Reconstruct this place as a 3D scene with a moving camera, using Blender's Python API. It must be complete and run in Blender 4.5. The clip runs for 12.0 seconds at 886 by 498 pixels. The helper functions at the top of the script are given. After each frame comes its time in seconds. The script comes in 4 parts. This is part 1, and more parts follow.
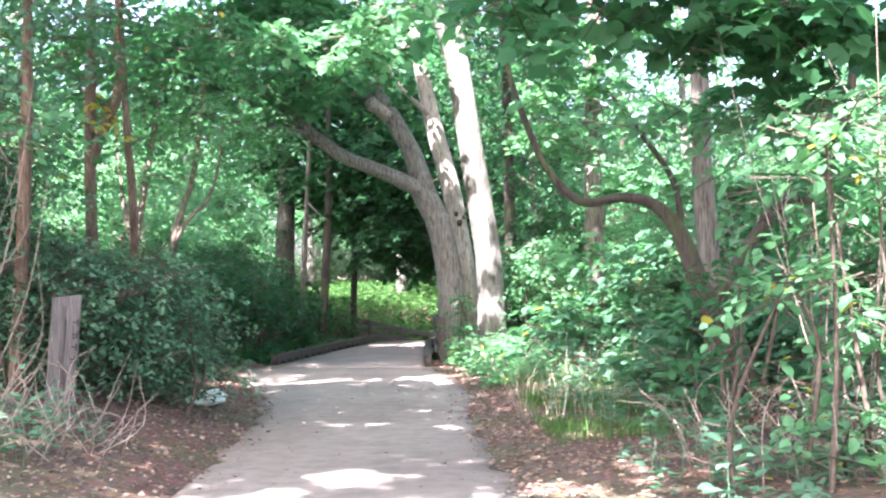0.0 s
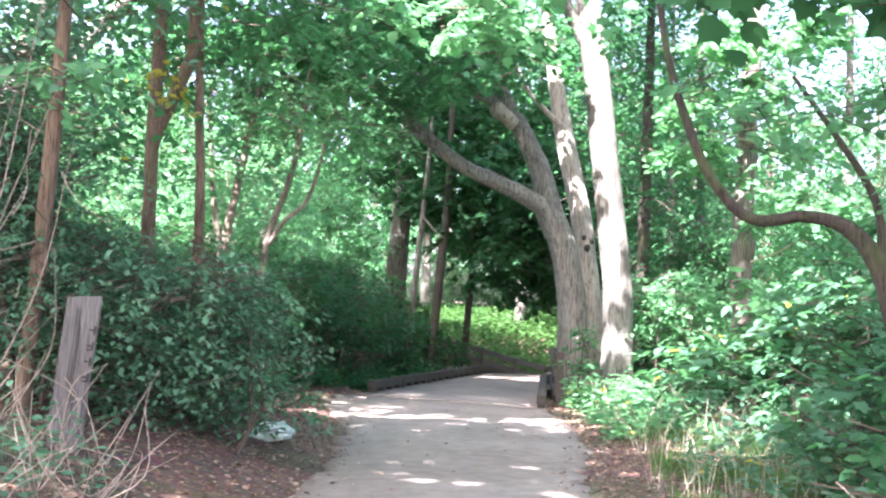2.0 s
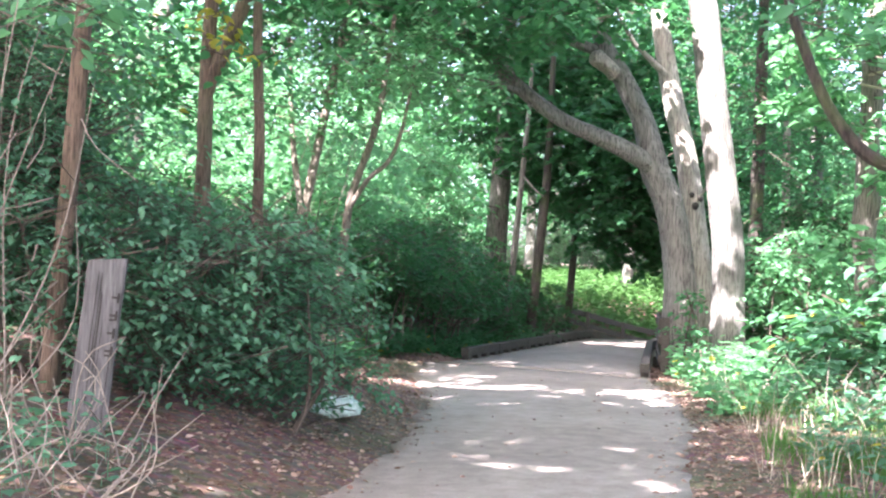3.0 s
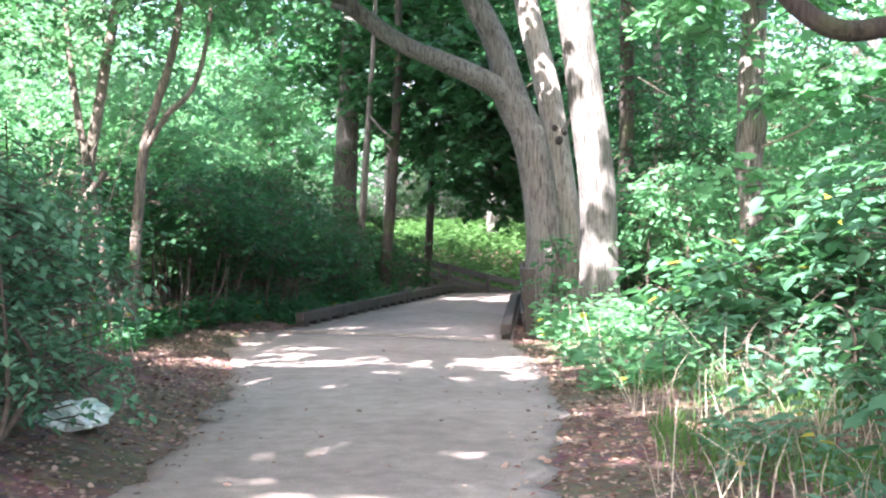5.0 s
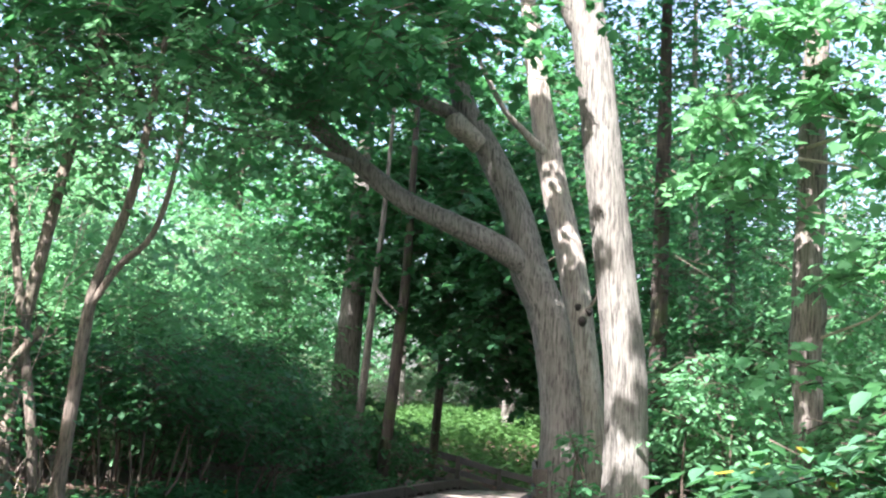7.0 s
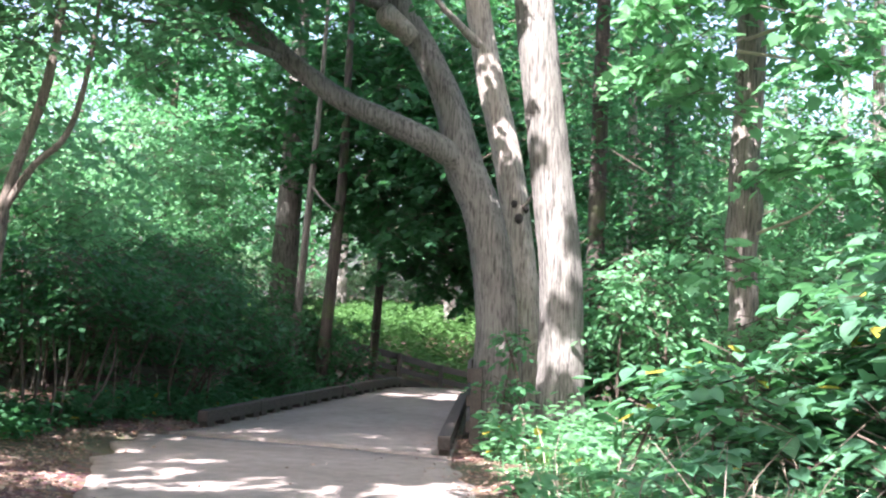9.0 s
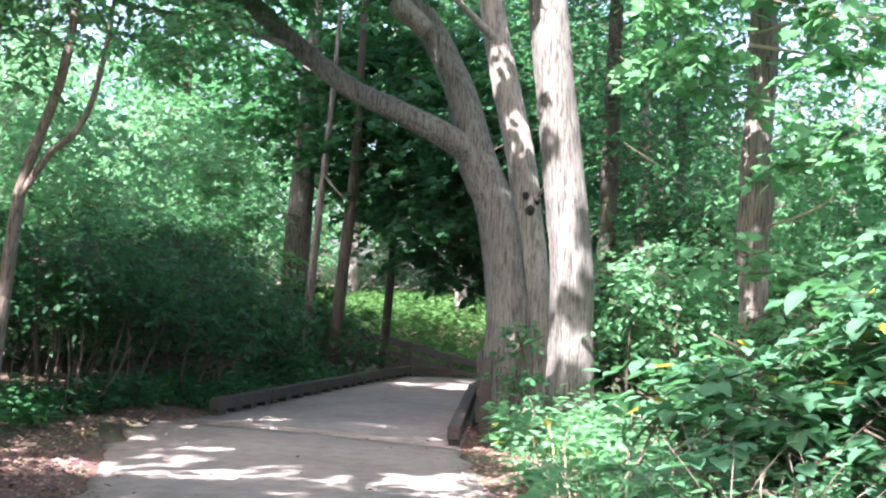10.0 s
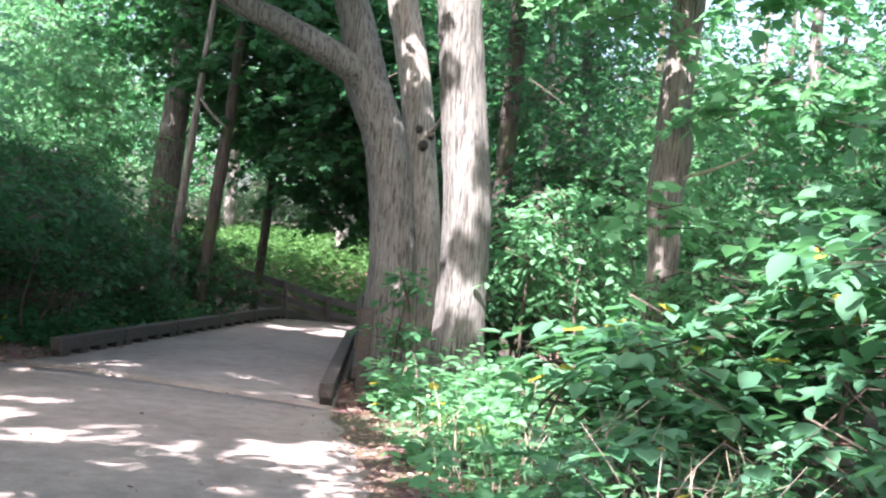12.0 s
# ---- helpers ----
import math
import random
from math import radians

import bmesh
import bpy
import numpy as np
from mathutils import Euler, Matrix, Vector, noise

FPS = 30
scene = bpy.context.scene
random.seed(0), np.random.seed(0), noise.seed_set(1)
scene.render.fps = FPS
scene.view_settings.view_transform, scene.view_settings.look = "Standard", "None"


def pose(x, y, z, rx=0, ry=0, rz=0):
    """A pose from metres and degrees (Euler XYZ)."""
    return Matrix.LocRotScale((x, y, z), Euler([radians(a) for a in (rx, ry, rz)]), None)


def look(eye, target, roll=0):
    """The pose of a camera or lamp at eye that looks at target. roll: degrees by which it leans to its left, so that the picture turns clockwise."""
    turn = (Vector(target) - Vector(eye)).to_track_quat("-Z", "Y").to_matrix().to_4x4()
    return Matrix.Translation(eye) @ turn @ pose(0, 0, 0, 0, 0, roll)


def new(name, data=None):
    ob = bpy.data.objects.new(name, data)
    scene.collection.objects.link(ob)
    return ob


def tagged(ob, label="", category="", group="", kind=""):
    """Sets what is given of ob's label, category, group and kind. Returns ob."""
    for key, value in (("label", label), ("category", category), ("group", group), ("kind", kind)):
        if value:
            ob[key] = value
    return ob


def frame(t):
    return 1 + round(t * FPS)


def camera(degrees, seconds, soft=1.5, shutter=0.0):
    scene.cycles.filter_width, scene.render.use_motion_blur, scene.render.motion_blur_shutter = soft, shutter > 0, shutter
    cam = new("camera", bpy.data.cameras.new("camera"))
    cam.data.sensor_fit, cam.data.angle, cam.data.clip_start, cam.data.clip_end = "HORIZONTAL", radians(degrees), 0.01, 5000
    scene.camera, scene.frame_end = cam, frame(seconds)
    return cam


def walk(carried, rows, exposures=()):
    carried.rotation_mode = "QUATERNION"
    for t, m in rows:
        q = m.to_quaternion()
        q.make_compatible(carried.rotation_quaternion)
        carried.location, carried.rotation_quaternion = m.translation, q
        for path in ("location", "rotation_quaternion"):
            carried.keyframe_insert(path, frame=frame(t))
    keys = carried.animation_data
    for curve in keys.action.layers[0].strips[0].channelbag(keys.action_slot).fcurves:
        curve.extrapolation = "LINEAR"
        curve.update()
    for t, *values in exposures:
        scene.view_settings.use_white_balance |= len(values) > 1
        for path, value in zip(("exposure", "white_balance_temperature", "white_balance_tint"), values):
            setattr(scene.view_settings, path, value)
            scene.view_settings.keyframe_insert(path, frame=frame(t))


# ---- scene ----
cam = camera(38.3, 12.0, soft=2.2)
PATH = [
    (0, (0.077, 0.011, 1.416), (0.045, 2.009, 1.479), -1.9),
    (0.5, (-0.012, 0.701, 1.463), (-0.051, 2.699, 1.54), 1.1),
    (1, (-0.07, 1.433, 1.498), (-0.154, 3.429, 1.596), -0.7),
    (1.5, (-0.005, 2.105, 1.477), (-0.13, 4.097, 1.602), -0.6),
    (2, (0.037, 2.705, 1.41), (-0.189, 4.689, 1.516), 2.0),
    (2.5, (0.139, 3.292, 1.406), (-0.234, 5.255, 1.488), 0.8),
    (3, (0.134, 4.002, 1.429), (-0.262, 5.961, 1.471), 1.8),
    (3.5, (0.122, 4.676, 1.46), (-0.207, 6.648, 1.451), 0.6),
    (3.7, (0.09, 4.988, 1.474), (-0.193, 6.968, 1.475), 0.0),
    (5.3, (0.198, 7.449, 1.391), (0.03, 9.442, 1.359), 0.4),
    (5.5, (0.218, 7.73, 1.407), (0.045, 9.722, 1.419), 2.4),
    (6, (0.113, 8.512, 1.453), (-0.044, 10.488, 1.72), 4.0),
    (6.5, (0.113, 9.049, 1.408), (-0.022, 11.025, 1.689), 0.8),
    (7, (0.131, 9.539, 1.402), (-0.102, 11.508, 1.666), 2.4),
    (7.5, (0.205, 9.856, 1.418), (0.011, 11.834, 1.641), 1.4),
    (7.7, (0.203, 9.918, 1.414), (0.035, 11.901, 1.611), 1.6),
    (9.5, (0.276, 9.861, 1.485), (0.131, 11.853, 1.583), 1.7),
    (10, (0.269, 9.823, 1.493), (0.106, 11.814, 1.579), 2.2),
    (10.5, (0.215, 10.015, 1.485), (-0.075, 11.994, 1.514), 1.8),
    (11, (0.187, 10.338, 1.489), (-0.012, 12.328, 1.488), 2.3),
    (11.5, (0.237, 10.764, 1.53), (0.176, 12.763, 1.519), 4.1),
    (12, (0.161, 11.414, 1.513), (0.188, 13.414, 1.519), 5.1),
]
walk(cam, [(t, look(eye, target, roll)) for t, eye, target, roll in PATH], [(0, 3.6, 6250, 26), (3.5, 3.72, 6250, 26), (5.5, 3.3, 6250, 26), (6.2, 2.9, 6350, 20), (7.7, 2.9, 6350, 21), (9.5, 3.08, 6250, 26), (12, 2.98, 6250, 26)])


# ---- world and sun ----
SUN_AZ, SUN_EL = radians(200), radians(48)      # azimuth clockwise from +y, so the sun stands behind the walker
world = bpy.data.worlds.new("sky")
scene.world = world
world.use_nodes = True
wn, wl = world.node_tree.nodes, world.node_tree.links
sky = wn.new("ShaderNodeTexSky")
sky.sky_type, sky.sun_disc = "NISHITA", False
sky.sun_elevation, sky.sun_rotation = SUN_EL, SUN_AZ
sky.air_density, sky.dust_density = 1.0, 5.0
wl.new(sky.outputs[0], wn["Background"].inputs[0])
wn["Background"].inputs[1].default_value = 0.1
sun = new("sun", bpy.data.lights.new("sun", "SUN"))
sun.data.energy, sun.data.angle, sun.data.color = 4.2, radians(0.53), (1.0, 0.96, 0.91)
sun_dir = Vector((math.sin(SUN_AZ) * math.cos(SUN_EL), math.cos(SUN_AZ) * math.cos(SUN_EL), math.sin(SUN_EL)))
sun.matrix_world = look(sun_dir * 60, (0, 0, 0))

# ---- materials ----


def mat(name, rough=0.8):
    m = bpy.data.materials.new(name)
    m.use_nodes = True
    nt = m.node_tree
    b = nt.nodes["Principled BSDF"]
    b.inputs["Roughness"].default_value = rough
    return m, nt, b


def coords(nt, scale=(1, 1, 1)):
    tc = nt.nodes.new("ShaderNodeTexCoord")
    mp = nt.nodes.new("ShaderNodeMapping")
    mp.inputs["Scale"].default_value = scale
    nt.links.new(tc.outputs["Object"], mp.inputs[0])
    return mp.outputs[0]


def noise_node(nt, vec, scale, detail=5, rough=0.6, distort=0.0):
    n = nt.nodes.new("ShaderNodeTexNoise")
    n.inputs["Scale"].default_value, n.inputs["Detail"].default_value = scale, detail
    n.inputs["Roughness"].default_value, n.inputs["Distortion"].default_value = rough, distort
    nt.links.new(vec, n.inputs["Vector"])
    return n.outputs[0]


def ramp(nt, fac, *stops):
    r = nt.nodes.new("ShaderNodeValToRGB")
    while len(r.color_ramp.elements) < len(stops):
        r.color_ramp.elements.new(0.5)
    for e, (p, c) in zip(r.color_ramp.elements, stops):
        e.position, e.color = p, (*c, 1)
    nt.links.new(fac, r.inputs[0])
    return r.outputs[0]


def mix(nt, kind, fac, a, b):
    n = nt.nodes.new("ShaderNodeMix")
    n.data_type, n.blend_type = "RGBA", kind
    if isinstance(fac, float):
        n.inputs[0].default_value = fac
    else:
        nt.links.new(fac, n.inputs[0])
    for s, v in ((n.inputs[6], a), (n.inputs[7], b)):
        if isinstance(v, tuple):
            s.default_value = (*v, 1)
        else:
            nt.links.new(v, s)
    return n.outputs[2]


def bump(nt, b, h, strength, dist):
    n = nt.nodes.new("ShaderNodeBump")
    n.inputs["Strength"].default_value, n.inputs["Distance"].default_value = strength, dist
    nt.links.new(h, n.inputs["Height"])
    nt.links.new(n.outputs[0], b.inputs["Normal"])


def bark_mat(name, dark, light, moss=0.0, scale=1.0):
    m, nt, b = mat(name, 0.9)
    v = coords(nt, (25 * scale, 25 * scale, 2.4 * scale))
    f = noise_node(nt, v, 1.6, 6, 0.62, 0.5)
    g = noise_node(nt, coords(nt), 1.7, 5, 0.65, 0.8)
    c = ramp(nt, f, (0.36, dark), (0.50, tuple(0.7 * a + 0.3 * b for a, b in zip(light, dark))), (0.62, light))
    c = mix(nt, "MULTIPLY", 0.6, c, ramp(nt, g, (0.35, (0.52, 0.50, 0.47)), (0.62, (1, 1, 1))))
    if moss:
        k = ramp(nt, noise_node(nt, coords(nt), 2.3, 5), (0.5, (0, 0, 0)), (0.66, (moss, moss, moss)))
        c = mix(nt, "MIX", k, c, (0.07, 0.11, 0.03))
    nt.links.new(c, b.inputs["Base Color"])
    bump(nt, b, f, 1.0, 0.025)
    return m


def leaf_mat(name, a, b2, trans, gloss=0.55, share=0.45):
    """Leaves: a diffuse and glossy face, light passing through, each leaf a little different."""
    m, nt, b = mat(name, gloss)
    geo = nt.nodes.new("ShaderNodeNewGeometry")
    big = noise_node(nt, coords(nt), 0.5, 3)
    c = mix(nt, "MIX", geo.outputs["Random Per Island"], a, b2)
    c = mix(nt, "MULTIPLY", 0.6, c, ramp(nt, big, (0.3, (0.6, 0.72, 0.7)), (0.7, (1.08, 1.08, 0.9))))
    nt.links.new(c, b.inputs["Base Color"])
    b.inputs["Specular IOR Level"].default_value = 0.22
    t = nt.nodes.new("ShaderNodeBsdfTranslucent")
    nt.links.new(mix(nt, "MULTIPLY", 1.0, mix(nt, "MIX", geo.outputs["Random Per Island"], trans, tuple(0.7 * q for q in trans)), (1, 1, 1)), t.inputs[0])
    s = nt.nodes.new("ShaderNodeMixShader")
    s.inputs[0].default_value = share
    nt.links.new(b.outputs[0], s.inputs[1])
    nt.links.new(t.outputs[0], s.inputs[2])
    nt.links.new(s.outputs[0], nt.nodes["Material Output"].inputs[0])
    return m


def plain_mat(name, a, b2, scale=6.0, rough=0.85, relief=0.01, stretch=(1, 1, 1)):
    m, nt, b = mat(name, rough)
    f = noise_node(nt, coords(nt, stretch), scale, 6, 0.65)
    g = noise_node(nt, coords(nt), scale * 0.17, 3)
    c = mix(nt, "MULTIPLY", 0.5, ramp(nt, f, (0.3, a), (0.7, b2)), ramp(nt, g, (0.3, (0.6, 0.6, 0.6)), (0.7, (1, 1, 1))))
    nt.links.new(c, b.inputs["Base Color"])
    bump(nt, b, f, 0.6, relief)
    return m


BARK_GREY = bark_mat("grey furrowed bark", (0.05, 0.048, 0.042), (0.225, 0.221, 0.196))
BARK_MOTTLED = bark_mat("mottled grey bark", (0.045, 0.04, 0.035), (0.26, 0.235, 0.205), 0.15)
BARK_DARK = bark_mat("dark bark", (0.025, 0.021, 0.018), (0.085, 0.07, 0.058), 0.5)
BARK_BROWN = bark_mat("reddish brown bark", (0.06, 0.041, 0.03), (0.2, 0.142, 0.1), 0.2, 1.6)
BARK_TAN = bark_mat("greyish tan bark", (0.055, 0.047, 0.038), (0.24, 0.205, 0.165), 0.3, 1.6)
BARK_PALE = bark_mat("pale bark", (0.13, 0.117, 0.1), (0.42, 0.385, 0.335), 0.1)
TWIG = plain_mat("dead grey twig", (0.15, 0.12, 0.10), (0.34, 0.29, 0.24), 30)
STALK = plain_mat("dry straw stalk", (0.30, 0.26, 0.19), (0.52, 0.46, 0.35), 30)
LEAF_MID = leaf_mat("mid green leaves", (0.038, 0.125, 0.065), (0.065, 0.19, 0.09), (0.10, 0.36, 0.12))
# darker copy of the green, with shade put into the leaf colour
LEAF_DARK = leaf_mat("shade-darkened green leaves", (0.026, 0.09, 0.048), (0.045, 0.135, 0.062), (0.075, 0.28, 0.08), 0.55, 0.42)
LEAF_BLUE = leaf_mat("cool green compound leaves", (0.075, 0.185, 0.125), (0.14, 0.29, 0.19), (0.13, 0.34, 0.16), 0.85, 0.4)
LEAF_BROAD = leaf_mat("soft green broad leaves", (0.06, 0.165, 0.1), (0.105, 0.24, 0.14), (0.12, 0.36, 0.13), 0.6, 0.4)
# lighter copy of the green, with sunlight put into the leaf colour
LEAF_BRIGHT = leaf_mat("sun-brightened green leaves", (0.09, 0.25, 0.125), (0.16, 0.36, 0.195), (0.22, 0.55, 0.23))
LEAF_MEADOW = leaf_mat("yellow-green weeds", (0.042, 0.105, 0.033), (0.072, 0.155, 0.052), (0.085, 0.21, 0.055))
LEAF_PALE = leaf_mat("grey-green willow leaves", (0.12, 0.2, 0.12), (0.2, 0.29, 0.19), (0.16, 0.34, 0.14))
LEAF_YELLOW = leaf_mat("yellowing and yellow-lit leaves", (0.30, 0.30, 0.05), (0.45, 0.38, 0.06), (0.6, 0.5, 0.08))
GRASS = leaf_mat("grass", (0.05, 0.12, 0.035), (0.09, 0.19, 0.055), (0.14, 0.34, 0.05), 0.5, 0.35)
LITTER = leaf_mat("dry fallen leaves", (0.12, 0.062, 0.05), (0.44, 0.31, 0.26), (0.2, 0.1, 0.05), 0.7, 0.1)


def asphalt_mat():
    m, nt, b = mat("worn grey asphalt", 0.82)
    v = coords(nt)
    fine = noise_node(nt, v, 90, 3, 0.7)
    mid = noise_node(nt, v, 5, 6, 0.65)
    big = noise_node(nt, v, 0.55, 4, 0.55, 0.4)
    c = ramp(nt, fine, (0.3, (0.19, 0.168, 0.152)), (0.7, (0.345, 0.308, 0.282)))
    c = mix(nt, "MULTIPLY", 0.8, c, ramp(nt, mid, (0.3, (0.6, 0.58, 0.55)), (0.7, (1.15, 1.13, 1.1))))
    c = mix(nt, "MULTIPLY", 0.6, c, ramp(nt, big, (0.35, (0.66, 0.63, 0.6)), (0.65, (1.1, 1.08, 1.05))))
    nt.links.new(c, b.inputs["Base Color"])
    bump(nt, b, fine, 0.5, 0.006)
    return m


ASPHALT = asphalt_mat()


def soil_mat():
    m, nt, b = mat("leafy woodland soil", 0.95)
    v = coords(nt)
    vo = nt.nodes.new("ShaderNodeTexVoronoi")
    vo.inputs["Scale"].default_value = 16
    nt.links.new(v, vo.inputs["Vector"])
    f = noise_node(nt, v, 12, 6, 0.7)
    c = ramp(nt, f, (0.3, (0.07, 0.045, 0.035)), (0.55, (0.17, 0.10, 0.078)), (0.75, (0.30, 0.20, 0.155)))
    c = mix(nt, "MULTIPLY", 0.5, c, vo.outputs["Color"])
    g = ramp(nt, noise_node(nt, v, 0.35, 4), (0.45, (0, 0, 0)), (0.6, (0.55, 0.55, 0.55)))
    c = mix(nt, "MIX", g, c, (0.05, 0.085, 0.03))
    nt.links.new(c, b.inputs["Base Color"])
    bump(nt, b, f, 0.9, 0.03)
    return m


SOIL = soil_mat()
TIMBER = plain_mat("weathered dark timber", (0.03, 0.026, 0.022), (0.095, 0.08, 0.067), 9, 0.85, 0.01, (6, 1, 6))
TIMBER_POST = plain_mat("silvered grey timber", (0.065, 0.063, 0.061), (0.185, 0.178, 0.172), 7, 0.9, 0.012, (9, 9, 0.7))
CARVED = plain_mat("dark stained letters", (0.02, 0.018, 0.015), (0.05, 0.04, 0.035), 20)
STONE = plain_mat("pale orange stone", (0.5, 0.3, 0.2), (0.75, 0.58, 0.46), 12)


def bag_mat():
    m, nt, b = mat("pale green plastic film", 0.25)
    b.inputs["Base Color"].default_value = (0.62, 0.80, 0.70, 1)
    f = noise_node(nt, coords(nt), 9, 4, 0.6, 1.5)
    nt.links.new(ramp(nt, f, (0.35, (0.40, 0.66, 0.57)), (0.58, (0.84, 0.93, 0.88))), b.inputs["Base Color"])
    bump(nt, b, f, 0.8, 0.03)
    b.inputs["Transmission Weight"].default_value = 0.25
    return m


BAG = bag_mat()

# ---- building helpers ----


def empty_thing(name, at, label, category, group="", kind=""):
    e = new(name)
    e.location = at
    return tagged(e, label, category, group, kind)


def link_mesh(name, me, parent, label=""):
    ob = new(name, me)
    if parent is not None:
        ob.parent = parent
        ob.location = -parent.location if parent.parent is None else Vector()
    if label:
        ob["label"] = label
    return ob


def part(name, bm, material, parent, label="", smooth=False):
    me = bpy.data.meshes.new(name)
    bm.to_mesh(me)
    bm.free()
    me.materials.append(material)
    if smooth:
        me.shade_smooth()
    return link_mesh(name, me, parent, label)


def arrays_mesh(name, verts, faces, mats, mat_index=None, smooth=False):
    """verts (n, 3); faces a list of (m, k) index arrays."""
    me = bpy.data.meshes.new(name)
    loops = np.concatenate([f.ravel() for f in faces]).astype(np.int32)
    sizes = np.concatenate([np.full(len(f), f.shape[1]) for f in faces]).astype(np.int32)
    starts = np.concatenate([[0], np.cumsum(sizes)[:-1]]).astype(np.int32)
    me.vertices.add(len(verts))
    me.vertices.foreach_set("co", verts.astype(np.float32).ravel())
    me.loops.add(len(loops))
    me.loops.foreach_set("vertex_index", loops)
    me.polygons.add(len(sizes))
    me.polygons.foreach_set("loop_start", starts)
    me.polygons.foreach_set("loop_total", sizes)
    for m in mats:
        me.materials.append(m)
    if mat_index is not None:
        me.polygons.foreach_set("material_index", mat_index.astype(np.int32))
    if smooth:
        me.polygons.foreach_set("use_smooth", np.ones(len(sizes), dtype=bool))
    me.update(calc_edges=True)
    me.validate()
    return me


def smooth_line(pts, steps):
    """Catmull-Rom through rows of (x, y, z, radius)."""
    p = np.array(pts, float)
    p = np.vstack([2 * p[0] - p[1], p, 2 * p[-1] - p[-2]])
    out = []
    for i in range(1, len(p) - 2):
        for k in range(steps):
            t = k / steps
            a, b, c, d = p[i - 1], p[i], p[i + 1], p[i + 2]
            out.append(0.5 * (2 * b + (c - a) * t + (2 * a - 5 * b + 4 * c - d) * t * t + (3 * b - a - 3 * c + d) * t ** 3))
    out.append(p[-2])
    return np.array(out)


def tube(pts, steps=6, sides=16, rough=0.06, seed=0):
    """Vertices and quads of a tapering limb with an uneven, furrowed skin."""
    line = smooth_line(pts, steps)
    n = len(line)
    tang = np.gradient(line[:, :3], axis=0)
    tang /= np.linalg.norm(tang, axis=1)[:, None] + 1e-9
    ref = np.array([0.0, 1.0, 0.0]) if abs(tang[:, 1]).mean() < 0.7 else np.array([1.0, 0, 0])
    u = np.cross(tang, ref)
    u /= np.linalg.norm(u, axis=1)[:, None]
    v = np.cross(tang, u)
    a = np.linspace(0, 2 * np.pi, sides, endpoint=False)
    along = np.linspace(0, 1, n)[:, None]
    rng = np.random.default_rng(seed)
    ph = rng.uniform(0, 6.28, 6)
    r = line[:, 3:4] * (1 + rough * (0.6 * np.sin(3 * a + ph[0] + 5 * along) + 0.5 * np.sin(2 * a + ph[1] - 9 * along)
                                     + 0.5 * np.sin(7 * a + ph[2] + 4 * along) + rng.normal(0, 0.35, (n, sides))))
    verts = line[:, None, :3] + r[..., None] * (np.cos(a)[None, :, None] * u[:, None] + np.sin(a)[None, :, None] * v[:, None])
    idx = np.arange(n * sides).reshape(n, sides)
    q = np.stack([idx[:-1], np.roll(idx[:-1], -1, 1), np.roll(idx[1:], -1, 1), idx[1:]], -1).reshape(-1, 4)
    verts = np.vstack([verts.reshape(-1, 3), line[:1, :3], line[-1:, :3]])
    c0, c1 = n * sides, n * sides + 1
    caps = np.array([[np.roll(idx[0], -1)[k], idx[0][k], c0] for k in range(sides)] + [[idx[-1][k], np.roll(idx[-1], -1)[k], c1] for k in range(sides)])
    return verts, q, caps


def limb(name, parent, pts, material, label="", steps=6, sides=16, rough=0.06, seed=0):
    v, q, c = tube(pts, steps, sides, rough, seed)
    return link_mesh(name, arrays_mesh(name, v, [q, c], [material], smooth=True), parent, label)


OVAL = (np.array([(0, 0, 0), (-0.27, 0.3, 0.07), (-0.24, 0.68, 0.05), (0, 1, -0.08), (0.24, 0.68, 0.05), (0.27, 0.3, 0.07)]), np.array([(0, 3, 2, 1), (0, 5, 4, 3)]))
BROAD = (np.array([(0, 0, 0), (-0.27, 0.06, 0.06), (-0.42, 0.3, 0.08), (-0.35, 0.62, 0.05), (-0.15, 0.88, -0.02), (0, 1.06, -0.13),
                   (0.15, 0.88, -0.02), (0.35, 0.62, 0.05), (0.42, 0.3, 0.08), (0.27, 0.06, 0.06)]), np.array([(0, 5, 4, 3, 2, 1), (0, 9, 8, 7, 6, 5)]))
SLIM = (np.array([(0, 0, 0), (-0.15, 0.35, 0.04), (-0.11, 0.75, 0.02), (0, 1, -0.1), (0.11, 0.75, 0.02), (0.15, 0.35, 0.04)]), np.array([(0, 3, 2, 1), (0, 5, 4, 3)]))
LOBED = (np.array([(0, 0, 0), (-0.36, 0.06, 0.03), (-0.52, 0.3, 0.02), (-0.40, 0.44, 0.05), (-0.54, 0.7, -0.02), (-0.27, 0.72, 0.04), (0, 1.05, -0.1),
                   (0.27, 0.72, 0.04), (0.54, 0.7, -0.02), (0.40, 0.44, 0.05), (0.52, 0.3, 0.02), (0.36, 0.06, 0.03)]), np.array([(0, 6, 5, 4, 3, 2, 1), (0, 11, 10, 9, 8, 7, 6)]))


def leaves(at, way, up, size, shape):
    """Leaf vertices and faces for n leaves: place, direction, normal, length."""
    tv, tf = shape
    way = way / (np.linalg.norm(way, axis=1)[:, None] + 1e-9)
    side = np.cross(way, up)
    side /= np.linalg.norm(side, axis=1)[:, None] + 1e-9
    nor = np.cross(side, way)
    v = at[:, None] + size[:, None, None] * (tv[None, :, :1] * side[:, None] + tv[None, :, 1:2] * way[:, None] + tv[None, :, 2:] * nor[:, None])
    f = tf[None] + (np.arange(len(at)) * len(tv))[:, None, None]
    return v.reshape(-1, 3), f.reshape(-1, tf.shape[1])


